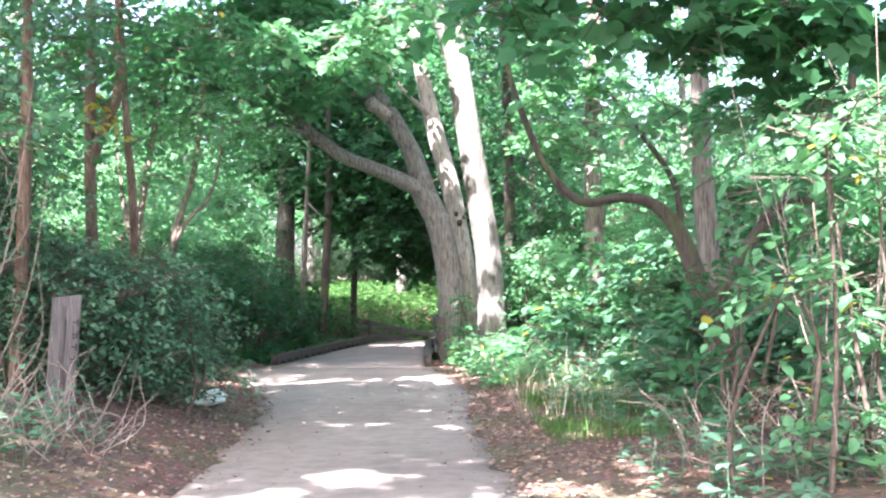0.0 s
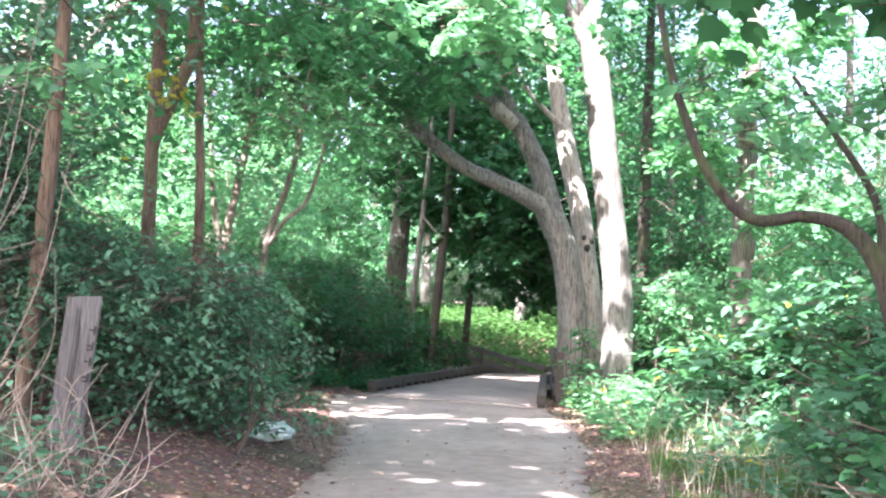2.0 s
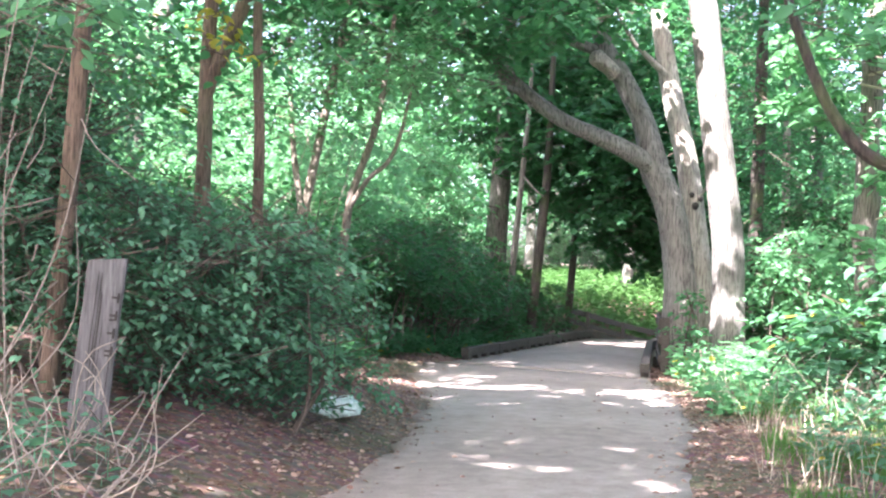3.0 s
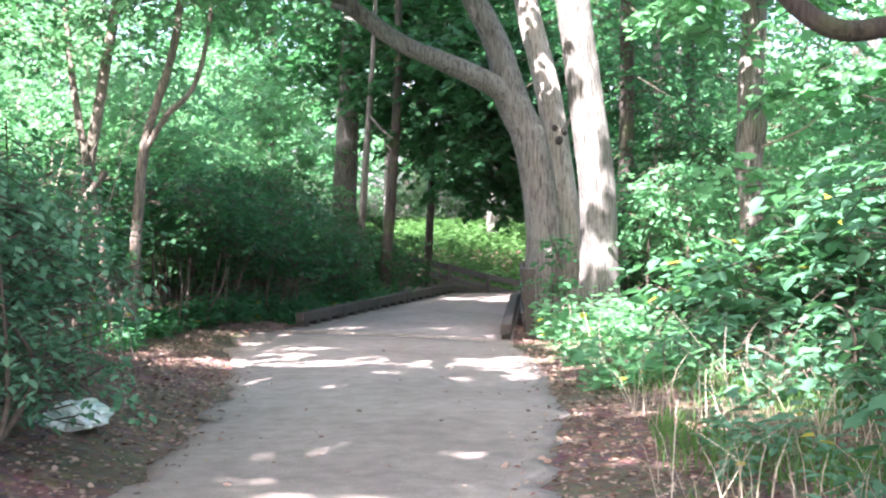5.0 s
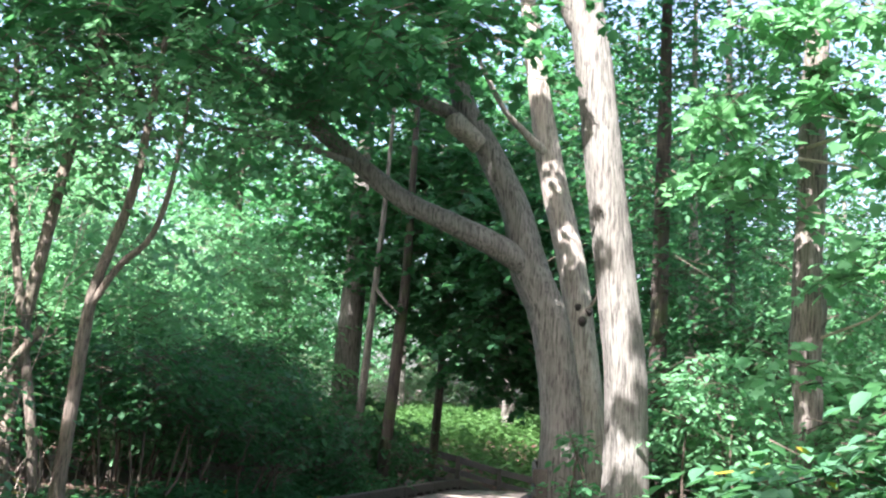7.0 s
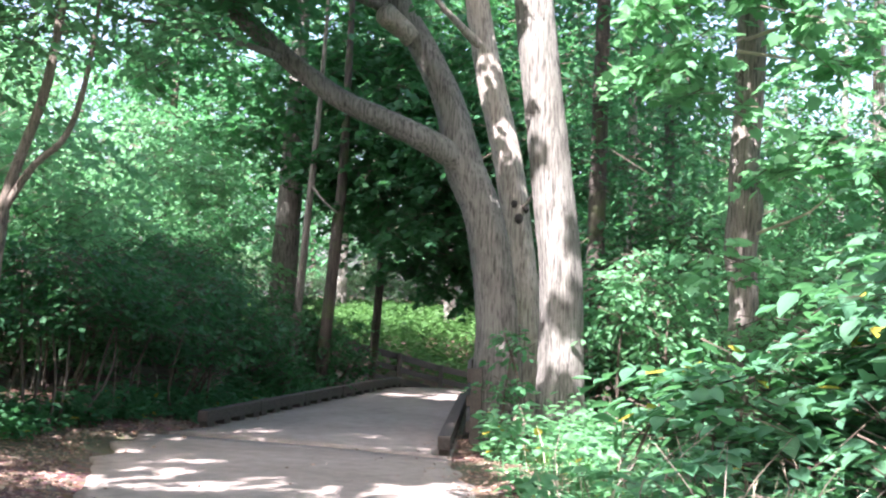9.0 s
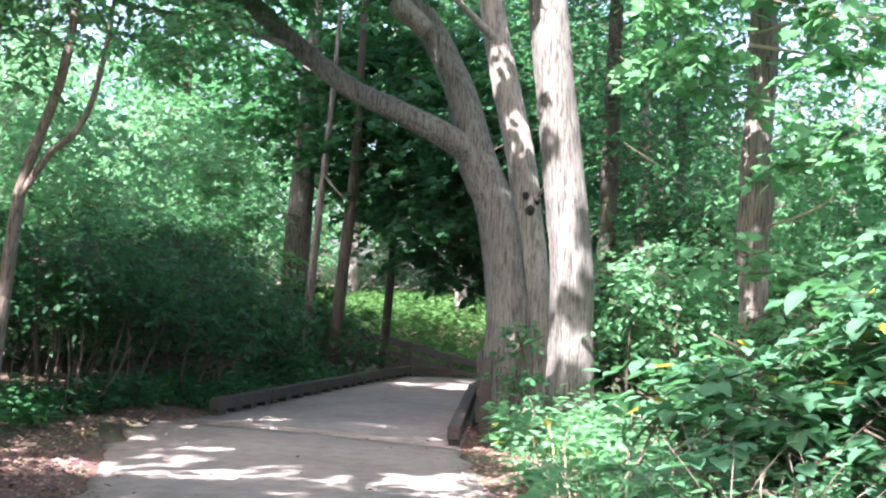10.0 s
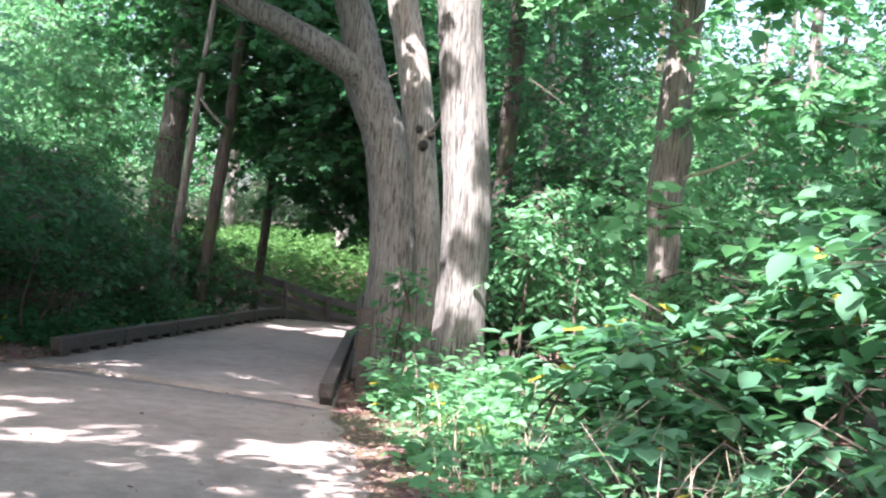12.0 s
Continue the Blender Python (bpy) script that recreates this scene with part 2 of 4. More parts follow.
def in_volumes(rng, vols, count, clump):
    """Places in ellipsoids, gathered into clumps so that gaps stay between them."""
    w = np.array([v[3] * v[4] * v[5] * (v[6] if len(v) > 6 else 1) for v in vols], float) ** 0.85
    w /= w.sum()
    out = []
    for v, k in zip(vols, (w * count).astype(int) + 1):
        c, r = np.array(v[:3]), np.array(v[3:6])
        m = max(3, k // 9)
        d = rng.normal(size=(m, 3))
        d /= np.linalg.norm(d, axis=1)[:, None]
        hubs = d * rng.uniform(0.25, 1, m)[:, None] ** 0.5
        pick = rng.integers(0, m, k)
        out.append(c + hubs[pick] * r + rng.normal(size=(k, 3)) * np.array([clump, clump, clump * 0.45]))
    return np.vstack(out)


def foliage(name, parent, vols, sprays, per, size, mats, shape=OVAL, seed=1, spread=0.45, clump=0.4, droop=0.25, floor_z=None, label="", flat=0.35, yellow=0.0):
    """A crown of leaf sprays: short twigs, each with leaves to both sides."""
    rng = np.random.default_rng(seed)
    at = in_volumes(rng, vols, sprays, clump)
    n = len(at)
    ang = rng.uniform(0, 2 * np.pi, n)
    tw = np.stack([np.cos(ang), np.sin(ang), rng.normal(-droop, 0.25, n)], -1)
    tw /= np.linalg.norm(tw, axis=1)[:, None]
    length = spread * rng.uniform(0.6, 1.4, n)
    s = np.linspace(0.1, 1, per)[None, :] * np.ones((n, 1))
    sgn = np.where(np.arange(per) % 2, 1.0, -1.0)[None, :] * np.ones((n, 1))
    sgn[:, -1] = 0
    up = np.array([0, 0, 1.0]) + rng.normal(0, flat, (n, per, 3))
    side = np.cross(tw, [0, 0, 1.0])
    side /= np.linalg.norm(side, axis=1)[:, None]
    pos = at[:, None] + (s * length[:, None])[..., None] * tw[:, None] + rng.normal(0, 0.03, (n, per, 3)) - np.array([0, 0, 1.0]) * (0.22 * length[:, None] * s ** 2)[..., None]
    way = tw[:, None] * 0.65 + side[:, None] * sgn[..., None] * 0.9 + rng.normal(0, 0.25, (n, per, 3)) - np.array([0, 0, 0.25])
    sz = size * rng.uniform(0.65, 1.25, (n, per))
    pos, way, up, sz = pos.reshape(-1, 3), way.reshape(-1, 3), up.reshape(-1, 3), sz.ravel()
    if floor_z is not None:
        keep = pos[:, 2] > floor_z
        pos, way, up, sz = pos[keep], way[keep], up[keep], sz[keep]
    v, f = leaves(pos, way, up, sz, shape)
    # twigs: three-sided slivers
    r = 0.004 + size * 0.025
    e = at + tw * length[:, None] - np.array([0, 0, 0.22]) * length[:, None]
    b = at - tw * 0.5 * length[:, None] - np.array([0, 0, 0.15]) * length[:, None]
    off = np.array([[0, 0, r], [r, 0, -r * 0.6], [-r, 0, -r * 0.6]])
    t = np.concatenate([(b[:, None] + off[None]), e[:, None]], 1).reshape(-1, 3)
    k = (np.arange(n) * 4)[:, None]
    tf = np.concatenate([k + np.array([0, 1, 3]), k + np.array([1, 2, 3]), k + np.array([2, 0, 3])])
    idx = np.concatenate([np.zeros(len(f), int), np.ones(len(tf), int)])
    use = [mats, TWIG_DARK]
    if yellow:
        use.append(LEAF_YELLOW)
        pickd = rng.random(len(pos)) < yellow
        idx[:len(f)] = np.where(np.repeat(pickd, len(shape[1])), 2, 0)
    me = arrays_mesh(name, np.vstack([v, t]), [f, tf + len(v)], use, idx)
    return link_mesh(name, me, parent, label)


TWIG_DARK = plain_mat("dark living twig", (0.05, 0.04, 0.03), (0.13, 0.10, 0.075), 30)


def box(bm, size, m):
    bmesh.ops.create_cube(bm, size=1, matrix=m @ Matrix.Diagonal((*size, 1)))


def bevelled(size, m, width=0.012):
    bm = bmesh.new()
    box(bm, size, m)
    bmesh.ops.bevel(bm, geom=bm.edges[:], offset=width, segments=2, affect="EDGES", profile=0.6)
    return bm


# ---- ground, path, boardwalk ----
EDGE_L = ((-30, -2.0), (9, -2.05), (12, -2.15), (15, -2.36), (16.7, -2.68), (18, -2.85), (19.5, -3.27), (20.7, -3.7), (22, -4.12), (23.4, -4.5), (24.2, -4.4), (25.0, -3.88), (29.6, -3.35), (35.6, -2.6), (41, -1.6), (46, 1.0), (60, 6))
EDGE_R = ((-30, 0.55), (8.7, 0.4), (11, 0.22), (14, 0.08), (17, 0.12), (20, -0.15), (23, -0.55), (31, -0.78), (36, -0.3), (40, 0.6), (43, 3.0), (60, 10))


def edge(table, y):
    return np.interp(y, [a for a, _ in table], [b for _, b in table])


def deck_z(y):
    t = np.clip((y - 35) / 9, 0, 1)
    return -1.15 * t * t * (3 - 2 * t)


def wob(x, y):
    return (np.sin(1.7 * x + 0.6 * y) + np.sin(0.9 * y - 2.3 * x + 1) + 0.7 * np.sin(3.1 * x + 2.2 * y + 2) + 0.5 * np.sin(5.3 * y - 4.1 * x)) / 3.2


def ground_z(x, y):
    x, y = np.asarray(x, float), np.asarray(y, float)
    L, R = edge(EDGE_L, y), edge(EDGE_R, y)
    dl, dr = np.clip(L - x, 0, None), np.clip(x - R, 0, None)
    lift = np.clip((20 - y) / 6, 0, 1)
    z = np.minimum(dl * (0.10 + 0.17 * lift), 0.75) + np.minimum(dr * 0.05, 0.25)
    z = z + 0.05 * wob(x, y) * np.clip((dl + dr) * 1.2, 0, 1)
    inside = (dl + dr) <= 0
    z = np.where(inside, -0.035, z)
    ravine = np.clip((y - 25.5) / 3, 0, 1)
    z = z - ravine * np.clip(1 - dl / 1.2, 0, 1) * 0.5 + np.minimum(deck_z(y), 0) * np.clip(1 - dl / 4, 0.0, 1)
    rise = np.clip((y - 45.5) / 11, 0, 1)
    far = rise * rise * (3 - 2 * rise)
    return z * (1 - far) + far * (1.1 + 0.015 * np.clip(y - 56, 0, 400) + 0.2 * wob(x * 0.3, y * 0.3))


def grid_lines(lo, hi, step, reach, grow=1.35):
    mid = list(np.arange(lo, hi + step / 2, step))
    s, a, b = step, [lo], [hi]
    while b[-1] < reach:
        s *= grow
        a.append(a[-1] - s), b.append(b[-1] + s)
    return np.array(a[:0:-1] + mid + b[1:])


gx, gy = grid_lines(-9, 7, 0.16, 1800), grid_lines(-2, 48, 0.2, 1800)
X, Y = np.meshgrid(gx, gy)
Z = ground_z(X, Y)
idx = np.arange(X.size).reshape(X.shape)
quads = np.stack([idx[:-1, :-1], idx[:-1, 1:], idx[1:, 1:], idx[1:, :-1]], -1).reshape(-1, 4)
ground = new("ground", arrays_mesh("ground", np.stack([X.ravel(), Y.ravel(), Z.ravel()], -1), [quads], [SOIL], smooth=True))
tagged(ground, "brown woodland floor covered in old leaf litter", "ground", kind="structure")


def strip(name, y0l, y0r, y1, step, drop, lift, ragged, seed):
    """A paved strip between the two edges with its thickness."""
    rng = np.random.default_rng(seed)
    n, across = int((y1 - y0l) / step), 16
    u = np.linspace(0, 1, across + 1)
    rows = []
    for k in range(n + 1):
        t = k / n
        yl, yr = y0l + (y1 - y0l) * t, y0r + (y1 - y0r) * t
        xl, xr = edge(EDGE_L, yl) + ragged * rng.normal(), edge(EDGE_R, yr) + ragged * rng.normal()
        yy, xx = yl + (yr - yl) * u, xl + (xr - xl) * u
        zz = deck_z(yy) + lift + 0.02 * np.sin(np.pi * u)
        rows.append(np.stack([xx, yy, zz], -1))
    top = np.array(rows)
    bot = top - np.array([0, 0, drop])
    v = np.vstack([top.reshape(-1, 3), bot.reshape(-1, 3)])
    i = np.arange((n + 1) * (across + 1)).reshape(n + 1, across + 1)
    q = [np.stack([i[:-1, :-1], i[:-1, 1:], i[1:, 1:], i[1:, :-1]], -1).reshape(-1, 4)]
    m = i.size
    for a, b in ((i[1:, 0], i[:-1, 0]), (i[:-1, -1], i[1:, -1]), (i[0, :-1], i[0, 1:]), (i[-1, 1:], i[-1, :-1])):
        q.append(np.stack([b, a, a + m, b + m], -1))
    return arrays_mesh(name, v, q, [ASPHALT], smooth=False)


def pave():
    """Asphalt up to the skew joint, boards surfaced with the same grey felt beyond it."""
    a = new("path", strip("path", -14, -14, 23.0, 0.25, 0.08, 0.0, 0.07, 3))
    for vtx in a.data.vertices:      # skew the last rows to the joint
        t = (vtx.co.x - edge(EDGE_R, 23)) / (edge(EDGE_L, 24) - edge(EDGE_R, 23))
        if vtx.co.y > 19:
            vtx.co.y += max(0, min(1, t)) * 1.65 * (vtx.co.y - 19) / 4
    tagged(a, "worn grey asphalt footpath with leaf-strewn edges", "path", kind="structure")
    b = new("boardwalk_deck", strip("boardwalk_deck", 24.7, 23.03, 47, 0.3, 0.14, 0.012, 0.0, 4))
    tagged(b, "grey surfaced boardwalk deck curving away downhill", "boardwalk", kind="structure")


pave()


def timber_run(name, parent, pts, w, h, gap=0.012):
    """Squared timbers laid end to end along a line of (x, y, z of underside)."""
    for a, b in zip(pts[:-1], pts[1:]):
        a, b = Vector(a), Vector(b)
        d = b - a
        m = Matrix.Translation((a + b) / 2 + Vector((0, 0, h / 2))) @ d.to_track_quat("Y", "Z").to_matrix().to_4x4()
        part(name, bevelled((w, d.length - gap, h), m, 0.018), TIMBER, parent)


def build_kerb(name, ys, table, inset, label):
    pts = [(float(edge(table, y)) + inset, y, float(deck_z(y)) + 0.075) for y in ys]
    k = empty_thing(name, (pts[0][0], pts[0][1], 0.0), label, "kerb")
    timber_run("timber", k, pts, 0.14, 0.15)
    for a, b in zip(pts[:-1], pts[1:]):
        for t in (0.08, 0.36, 0.64, 0.92):
            p = Vector(a).lerp(Vector(b), t)
            d = (Vector(b) - Vector(a)).to_track_quat("Y", "Z").to_matrix().to_4x4()
            part("block", bevelled((0.12, 0.22, 0.085), Matrix.Translation(p - Vector((0, 0, 0.036))) @ d, 0.008), TIMBER, k)
    return k


build_kerb("timber_kerb", (25.3, 27.3, 29.4, 31.5, 33.6, 35.7, 38.0), EDGE_L, 0.1, "dark weathered timber kerb raised on blocks along boardwalk")
build_kerb("timber_kerb", (23.15, 25.5, 28.0, 30.5, 33.0, 35.5, 38.0), EDGE_R, -0.08, "dark weathered timber kerb edging the boardwalk")


def build_fence(pts, height, label, thick=0.11):
    f = empty_thing("railing", pts[0], label, "railing")
    for p in pts:
        m = Matrix.Translation((p[0], p[1], p[2] + height / 2 - 0.15))
        part("post", bevelled((thick, thick, height + 0.3), m, 0.012), TIMBER, f)
    for a, b in zip(pts[:-1], pts[1:]):
        for h, w, t in ((height - 0.09, 0.05, 0.16), (height * 0.6, 0.045, 0.13), (height * 0.28, 0.045, 0.13)):
            a2, b2 = Vector(a) + Vector((0, 0, h)), Vector(b) + Vector((0, 0, h))
            d = b2 - a2
            side = Vector((d.y, -d.x, 0)).normalized() * (-0.085)
            m = Matrix.Translation((a2 + b2) / 2 + side) @ d.to_track_quat("Y", "Z").to_matrix().to_4x4()
            part("rail", bevelled((w, d.length - 0.01, t), m, 0.008), TIMBER, f)
    return f


build_fence([(-4.9, 40.6, -0.06), (-4.1, 41.2, -0.23), (-3.1, 42.0, -0.5), (-2.1, 42.8, -0.8), (-1.1, 43.5, -1.03), (0.0, 44.2, -1.18), (1.4, 45.0, -1.25), (3.0, 45.6, -1.3)], 1.0,
            "dark weathered timber post and rail fence beside boardwalk")
build_fence([(-0.38, 24.55, -0.05), (-0.52, 27.5, -0.05), (-0.6, 30.5, -0.1)], 0.93, "grey timber post with rails along boardwalk edge", thick=0.13)

# ---- trees ----


def tree(name, at, label, trunks, material, crowns=(), category="tree", group=""):
    t = empty_thing(name, at, label, category, group)
    for k, (nm, pts) in enumerate(trunks):
        big = max(p[3] for p in pts)
        limb(nm, t, pts, material, steps=10 if big > 0.15 else 5, sides=28 if big > 0.15 else 10, rough=0.045 if big > 0.15 else 0.08, seed=k + len(trunks))
    for kw in crowns:
        foliage("crown", t, **kw)
    return t


tree("tree", (0.57, 25.0, 0.0), "tall grey furrowed trunk dappled with sun beside boardwalk",
     [("trunk", [(0.62, 25, -0.25, 0.40), (0.60, 25, 0.05, 0.335), (0.59, 25, 0.5, 0.29), (0.58, 25, 1.2, 0.27), (0.55, 25, 2.1, 0.262), (0.36, 25, 3.6, 0.245), (0.22, 25, 4.7, 0.235), (0.1, 25, 5.7, 0.225), (-0.04, 25, 6.6, 0.22), (-0.15, 25, 7.6, 0.2), (-0.2, 25.2, 10, 0.16), (0, 25.6, 14, 0.07)]),
      ("limb", [(-0.05, 25, 6.2, 0.13), (-0.36, 24.9, 6.75, 0.12), (-0.75, 24.6, 7.4, 0.10), (-1.5, 24.2, 8.6, 0.05)])], BARK_GREY,
     [dict(vols=[(0.0, 24.5, 11.5, 3.5, 3.5, 2.5)], sprays=550, per=11, size=0.15, mats=LEAF_MID, shape=LOBED, seed=11)])
leaning = tree("tree", (-0.2, 25.9, 0.0), "leaning grey trunk with long limb arching over path",
     [("trunk", [(-0.1, 25.9, -0.35, 0.40), (-0.16, 25.85, 0.0, 0.33), (-0.19, 25.8, 0.6, 0.285), (-0.19, 25.8, 1.36, 0.262), (-0.27, 25.8, 2.1, 0.25), (-0.42, 25.8, 2.8, 0.245), (-0.66, 25.8, 3.35, 0.25), (-0.86, 25.8, 4.1, 0.195), (-1.24, 25.8, 4.87, 0.17), (-1.58, 25.8, 5.45, 0.155), (-1.78, 25.8, 6.3, 0.09), (-1.95, 25.7, 7.4, 0.06)]),
      ("limb", [(-0.62, 25.78, 3.3, 0.17), (-0.98, 25.6, 3.55, 0.165), (-1.63, 25.5, 3.86, 0.14), (-2.23, 25.5, 4.13, 0.125), (-2.85, 25.5, 4.58, 0.12), (-3.55, 25.5, 5.19, 0.115), (-4.35, 25.5, 5.95, 0.105), (-5.31, 25.5, 6.5, 0.085), (-6.35, 25.3, 6.93, 0.06), (-7.6, 25, 7.3, 0.03)]),
      ("limb", [(-1.5, 25.8, 5.2, 0.11), (-1.78, 25.7, 5.36, 0.10), (-2.39, 25.5, 5.61, 0.085), (-3.1, 25.2, 6.1, 0.06), (-3.8, 24.8, 6.9, 0.03)]),
      ("branch", [(-2.9, 25.5, 4.6, 0.05), (-3.6, 24.6, 4.7, 0.035), (-4.6, 23.8, 4.75, 0.018)])], BARK_GREY,
     [dict(vols=[(-3.6, 24.2, 6.3, 3.2, 2.2, 1.3), (-5.5, 22.5, 5.6, 1.8, 2, 0.9), (-3.0, 22.5, 6.4, 1.3, 1.4, 0.8), (-2.4, 25.2, 7.7, 1.4, 1.4, 0.8), (-3.0, 21.0, 5.2, 1.6, 1.4, 0.6)], sprays=950, per=11, size=0.13, mats=LEAF_MID, shape=LOBED, seed=12),
      dict(vols=[(-3.3, 24.9, 4.9, 0.7, 0.35, 0.4), (-4.2, 24.8, 5.6, 0.8, 0.35, 0.45), (-2.9, 24.9, 5.7, 0.7, 0.35, 0.35), (-5.2, 24.7, 6.0, 0.8, 0.4, 0.5)], sprays=150, per=15, size=0.085, mats=LEAF_MID, shape=SLIM, seed=18, clump=0.2, spread=0.5)])
mottled = tree("tree", (0.15, 27.5, -0.3), "slender mottled grey trunk with dark knot holes",
     [("trunk", [(0.3, 27.5, -0.7, 0.34), (0.24, 27.5, 0.3, 0.25), (0.2, 27.5, 1.0, 0.225), (0.12, 27.5, 1.8, 0.215), (0.02, 27.5, 2.5, 0.21), (-0.14, 27.5, 3.55, 0.2), (-0.44, 27.5, 4.8, 0.185), (-0.61, 27.5, 5.65, 0.165), (-0.82, 27.5, 6.9, 0.13), (-0.93, 27.5, 7.9, 0.11), (-1.1, 27.5, 11, 0.06)]),
      ("branch", [(-0.56, 27.4, 5.2, 0.07), (-0.85, 27.2, 5.45, 0.055), (-1.25, 27.0, 5.9, 0.04), (-1.9, 26.6, 7.2, 0.02)]),
      ("branch", [(0.05, 27.35, 2.95, 0.03), (0.2, 27.15, 3.15, 0.022), (0.25, 27.0, 3.4, 0.012)])], BARK_PALE,
     [dict(vols=[(-1.2, 28, 10.5, 3, 3, 2.5)], sprays=500, per=11, size=0.15, mats=LEAF_MID, shape=LOBED, seed=13)])
rough_tree = tree("tree", (2.64, 24.8, 0.2), "rough grey trunk rising through green undergrowth",
     [("trunk", [(2.72, 24.8, -0.1, 0.26), (2.66, 24.8, 0.7, 0.165), (2.62, 24.8, 1.2, 0.15), (2.66, 24.8, 1.7, 0.165), (2.61, 24.8, 2.3, 0.185), (2.66, 24.8, 2.8, 0.2), (2.64, 24.8, 3.3, 0.17), (2.68, 24.8, 4.0, 0.165), (2.7, 24.8, 4.6, 0.175), (2.69, 24.8, 5.2, 0.15), (2.77, 24.8, 6.5, 0.15), (2.8, 24.8, 9, 0.12), (2.8, 24.8, 13, 0.05)])], BARK_MOTTLED,
     [dict(vols=[(3.2, 25, 10.5, 3, 3, 2.5)], sprays=200, per=11, size=0.15, mats=LEAF_MID, shape=LOBED, seed=14),
      dict(vols=[(2.35, 23.8, 2.25, 0.35, 0.3, 0.22), (2.2, 23.9, 4.0, 0.4, 0.35, 0.25), (3.0, 23.9, 3.3, 0.35, 0.3, 0.25), (2.9, 23.8, 5.4, 0.6, 0.5, 0.3), (1.9, 23.8, 5.0, 0.5, 0.4, 0.3), (1.65, 23.6, 4.3, 0.55, 0.4, 0.4), (3.6, 23.5, 4.7, 0.6, 0.5, 0.45), (4.0, 23.8, 3.5, 0.6, 0.5, 0.5), (3.3, 23.5, 6.1, 0.8, 0.5, 0.4), (2.0, 23.7, 6.0, 0.5, 0.4, 0.4)], sprays=300, per=9, size=0.145, mats=LEAF_BRIGHT, shape=LOBED, seed=17, clump=0.2)])
tree("tree", (-5.1, 36.8, 0.3), "dark thick trunk far along the path",
     [("trunk", [(-5.2, 36.8, -0.3, 0.36), (-5.12, 36.8, 1.2, 0.3), (-5.1, 36.8, 2.4, 0.285), (-5.02, 36.8, 4.0, 0.25), (-4.98, 36.8, 5.2, 0.21), (-4.9, 36.8, 7.5, 0.18), (-4.8, 36.8, 12, 0.1)])], BARK_GREY,
     [dict(vols=[(-5.5, 37.5, 8.0, 4, 3, 3.0)], sprays=900, per=9, size=0.19, mats=LEAF_MID, shape=LOBED, seed=15)])
tree("tree", (-4.25, 34.0, 0.2), "thin pale leaning trunk beside dark trunk",
     [("trunk", [(-4.36, 34, -0.1, 0.1), (-4.26, 34, 1.3, 0.085), (-4.12, 34, 3.2, 0.075), (-4.02, 34, 4.5, 0.06), (-3.9, 34, 6.5, 0.04), (-3.7, 34, 11.5, 0.02)]),
      ("branch", [(-4.08, 34, 3.9, 0.035), (-3.75, 33.8, 3.55, 0.025), (-3.5, 33.7, 3.35, 0.012)])], BARK_MOTTLED)
tree("tree", (-3.75, 34.0, 0.1), "thin dark trunk leaning beside boardwalk",
     [("trunk", [(-3.8, 34, -0.2, 0.14), (-3.74, 34, 0.5, 0.125), (-3.62, 34, 2.0, 0.115), (-3.54, 34, 3.1, 0.11), (-3.46, 34, 4.2, 0.09), (-3.4, 34, 7, 0.065), (-3.3, 34, 11.5, 0.02)])], BARK_DARK,
     [dict(vols=[(-2.2, 36, 5.5, 3, 2.5, 2.6), (-1.2, 34.5, 4.2, 1.8, 2, 1.8), (-0.8, 37, 3.2, 2.2, 2, 1.6)], sprays=2600, per=10, size=0.15, mats=LEAF_DARK, shape=LOBED, seed=16, clump=0.5)])
tree("tree", (-3.3, 38.5, -0.2), "thin dark sapling at the bend", [("trunk", [(-3.4, 38.5, -0.5, 0.11), (-3.3, 38.5, 1, 0.10), (-3.2, 38.5, 3, 0.08), (-3.1, 38.5, 6, 0.04)])], BARK_DARK)

for x, z, q in ((0.02, 2.82, 0.06), (-0.05, 3.02, 0.045), (0.11, 2.95, 0.035)):
    limb("knot", mottled, [(x, 27.34, z - q, q * 0.7), (x, 27.29, z, q), (x, 27.33, z + q, q * 0.6)], CARVED, "dark knot hole", steps=4, sides=10, rough=0.15)

for pts in ([(2.6, 24.7, 4.75, 0.024), (3.1, 23.9, 4.78, 0.018), (3.6, 23.2, 4.62, 0.008)], [(2.5, 24.6, 4.6, 0.022), (2.95, 24.0, 4.4, 0.016), (3.35, 23.5, 4.2, 0.007)], [(2.75, 24.7, 2.5, 0.02), (3.3, 24.3, 2.75, 0.014), (3.6, 24.1, 3.1, 0.006)]):
    limb("branch", rough_tree, pts, STALK, "bare bleached dead branch", steps=5, sides=7)
limb("stub", leaning, [(-1.35, 25.72, 4.95, 0.14), (-1.58, 25.6, 5.12, 0.135), (-1.72, 25.5, 5.2, 0.125), (-1.76, 25.47, 5.22, 0.05)], BARK_PALE, "pale scarred stub of a lost limb", steps=5, sides=14, rough=0.12, seed=8)

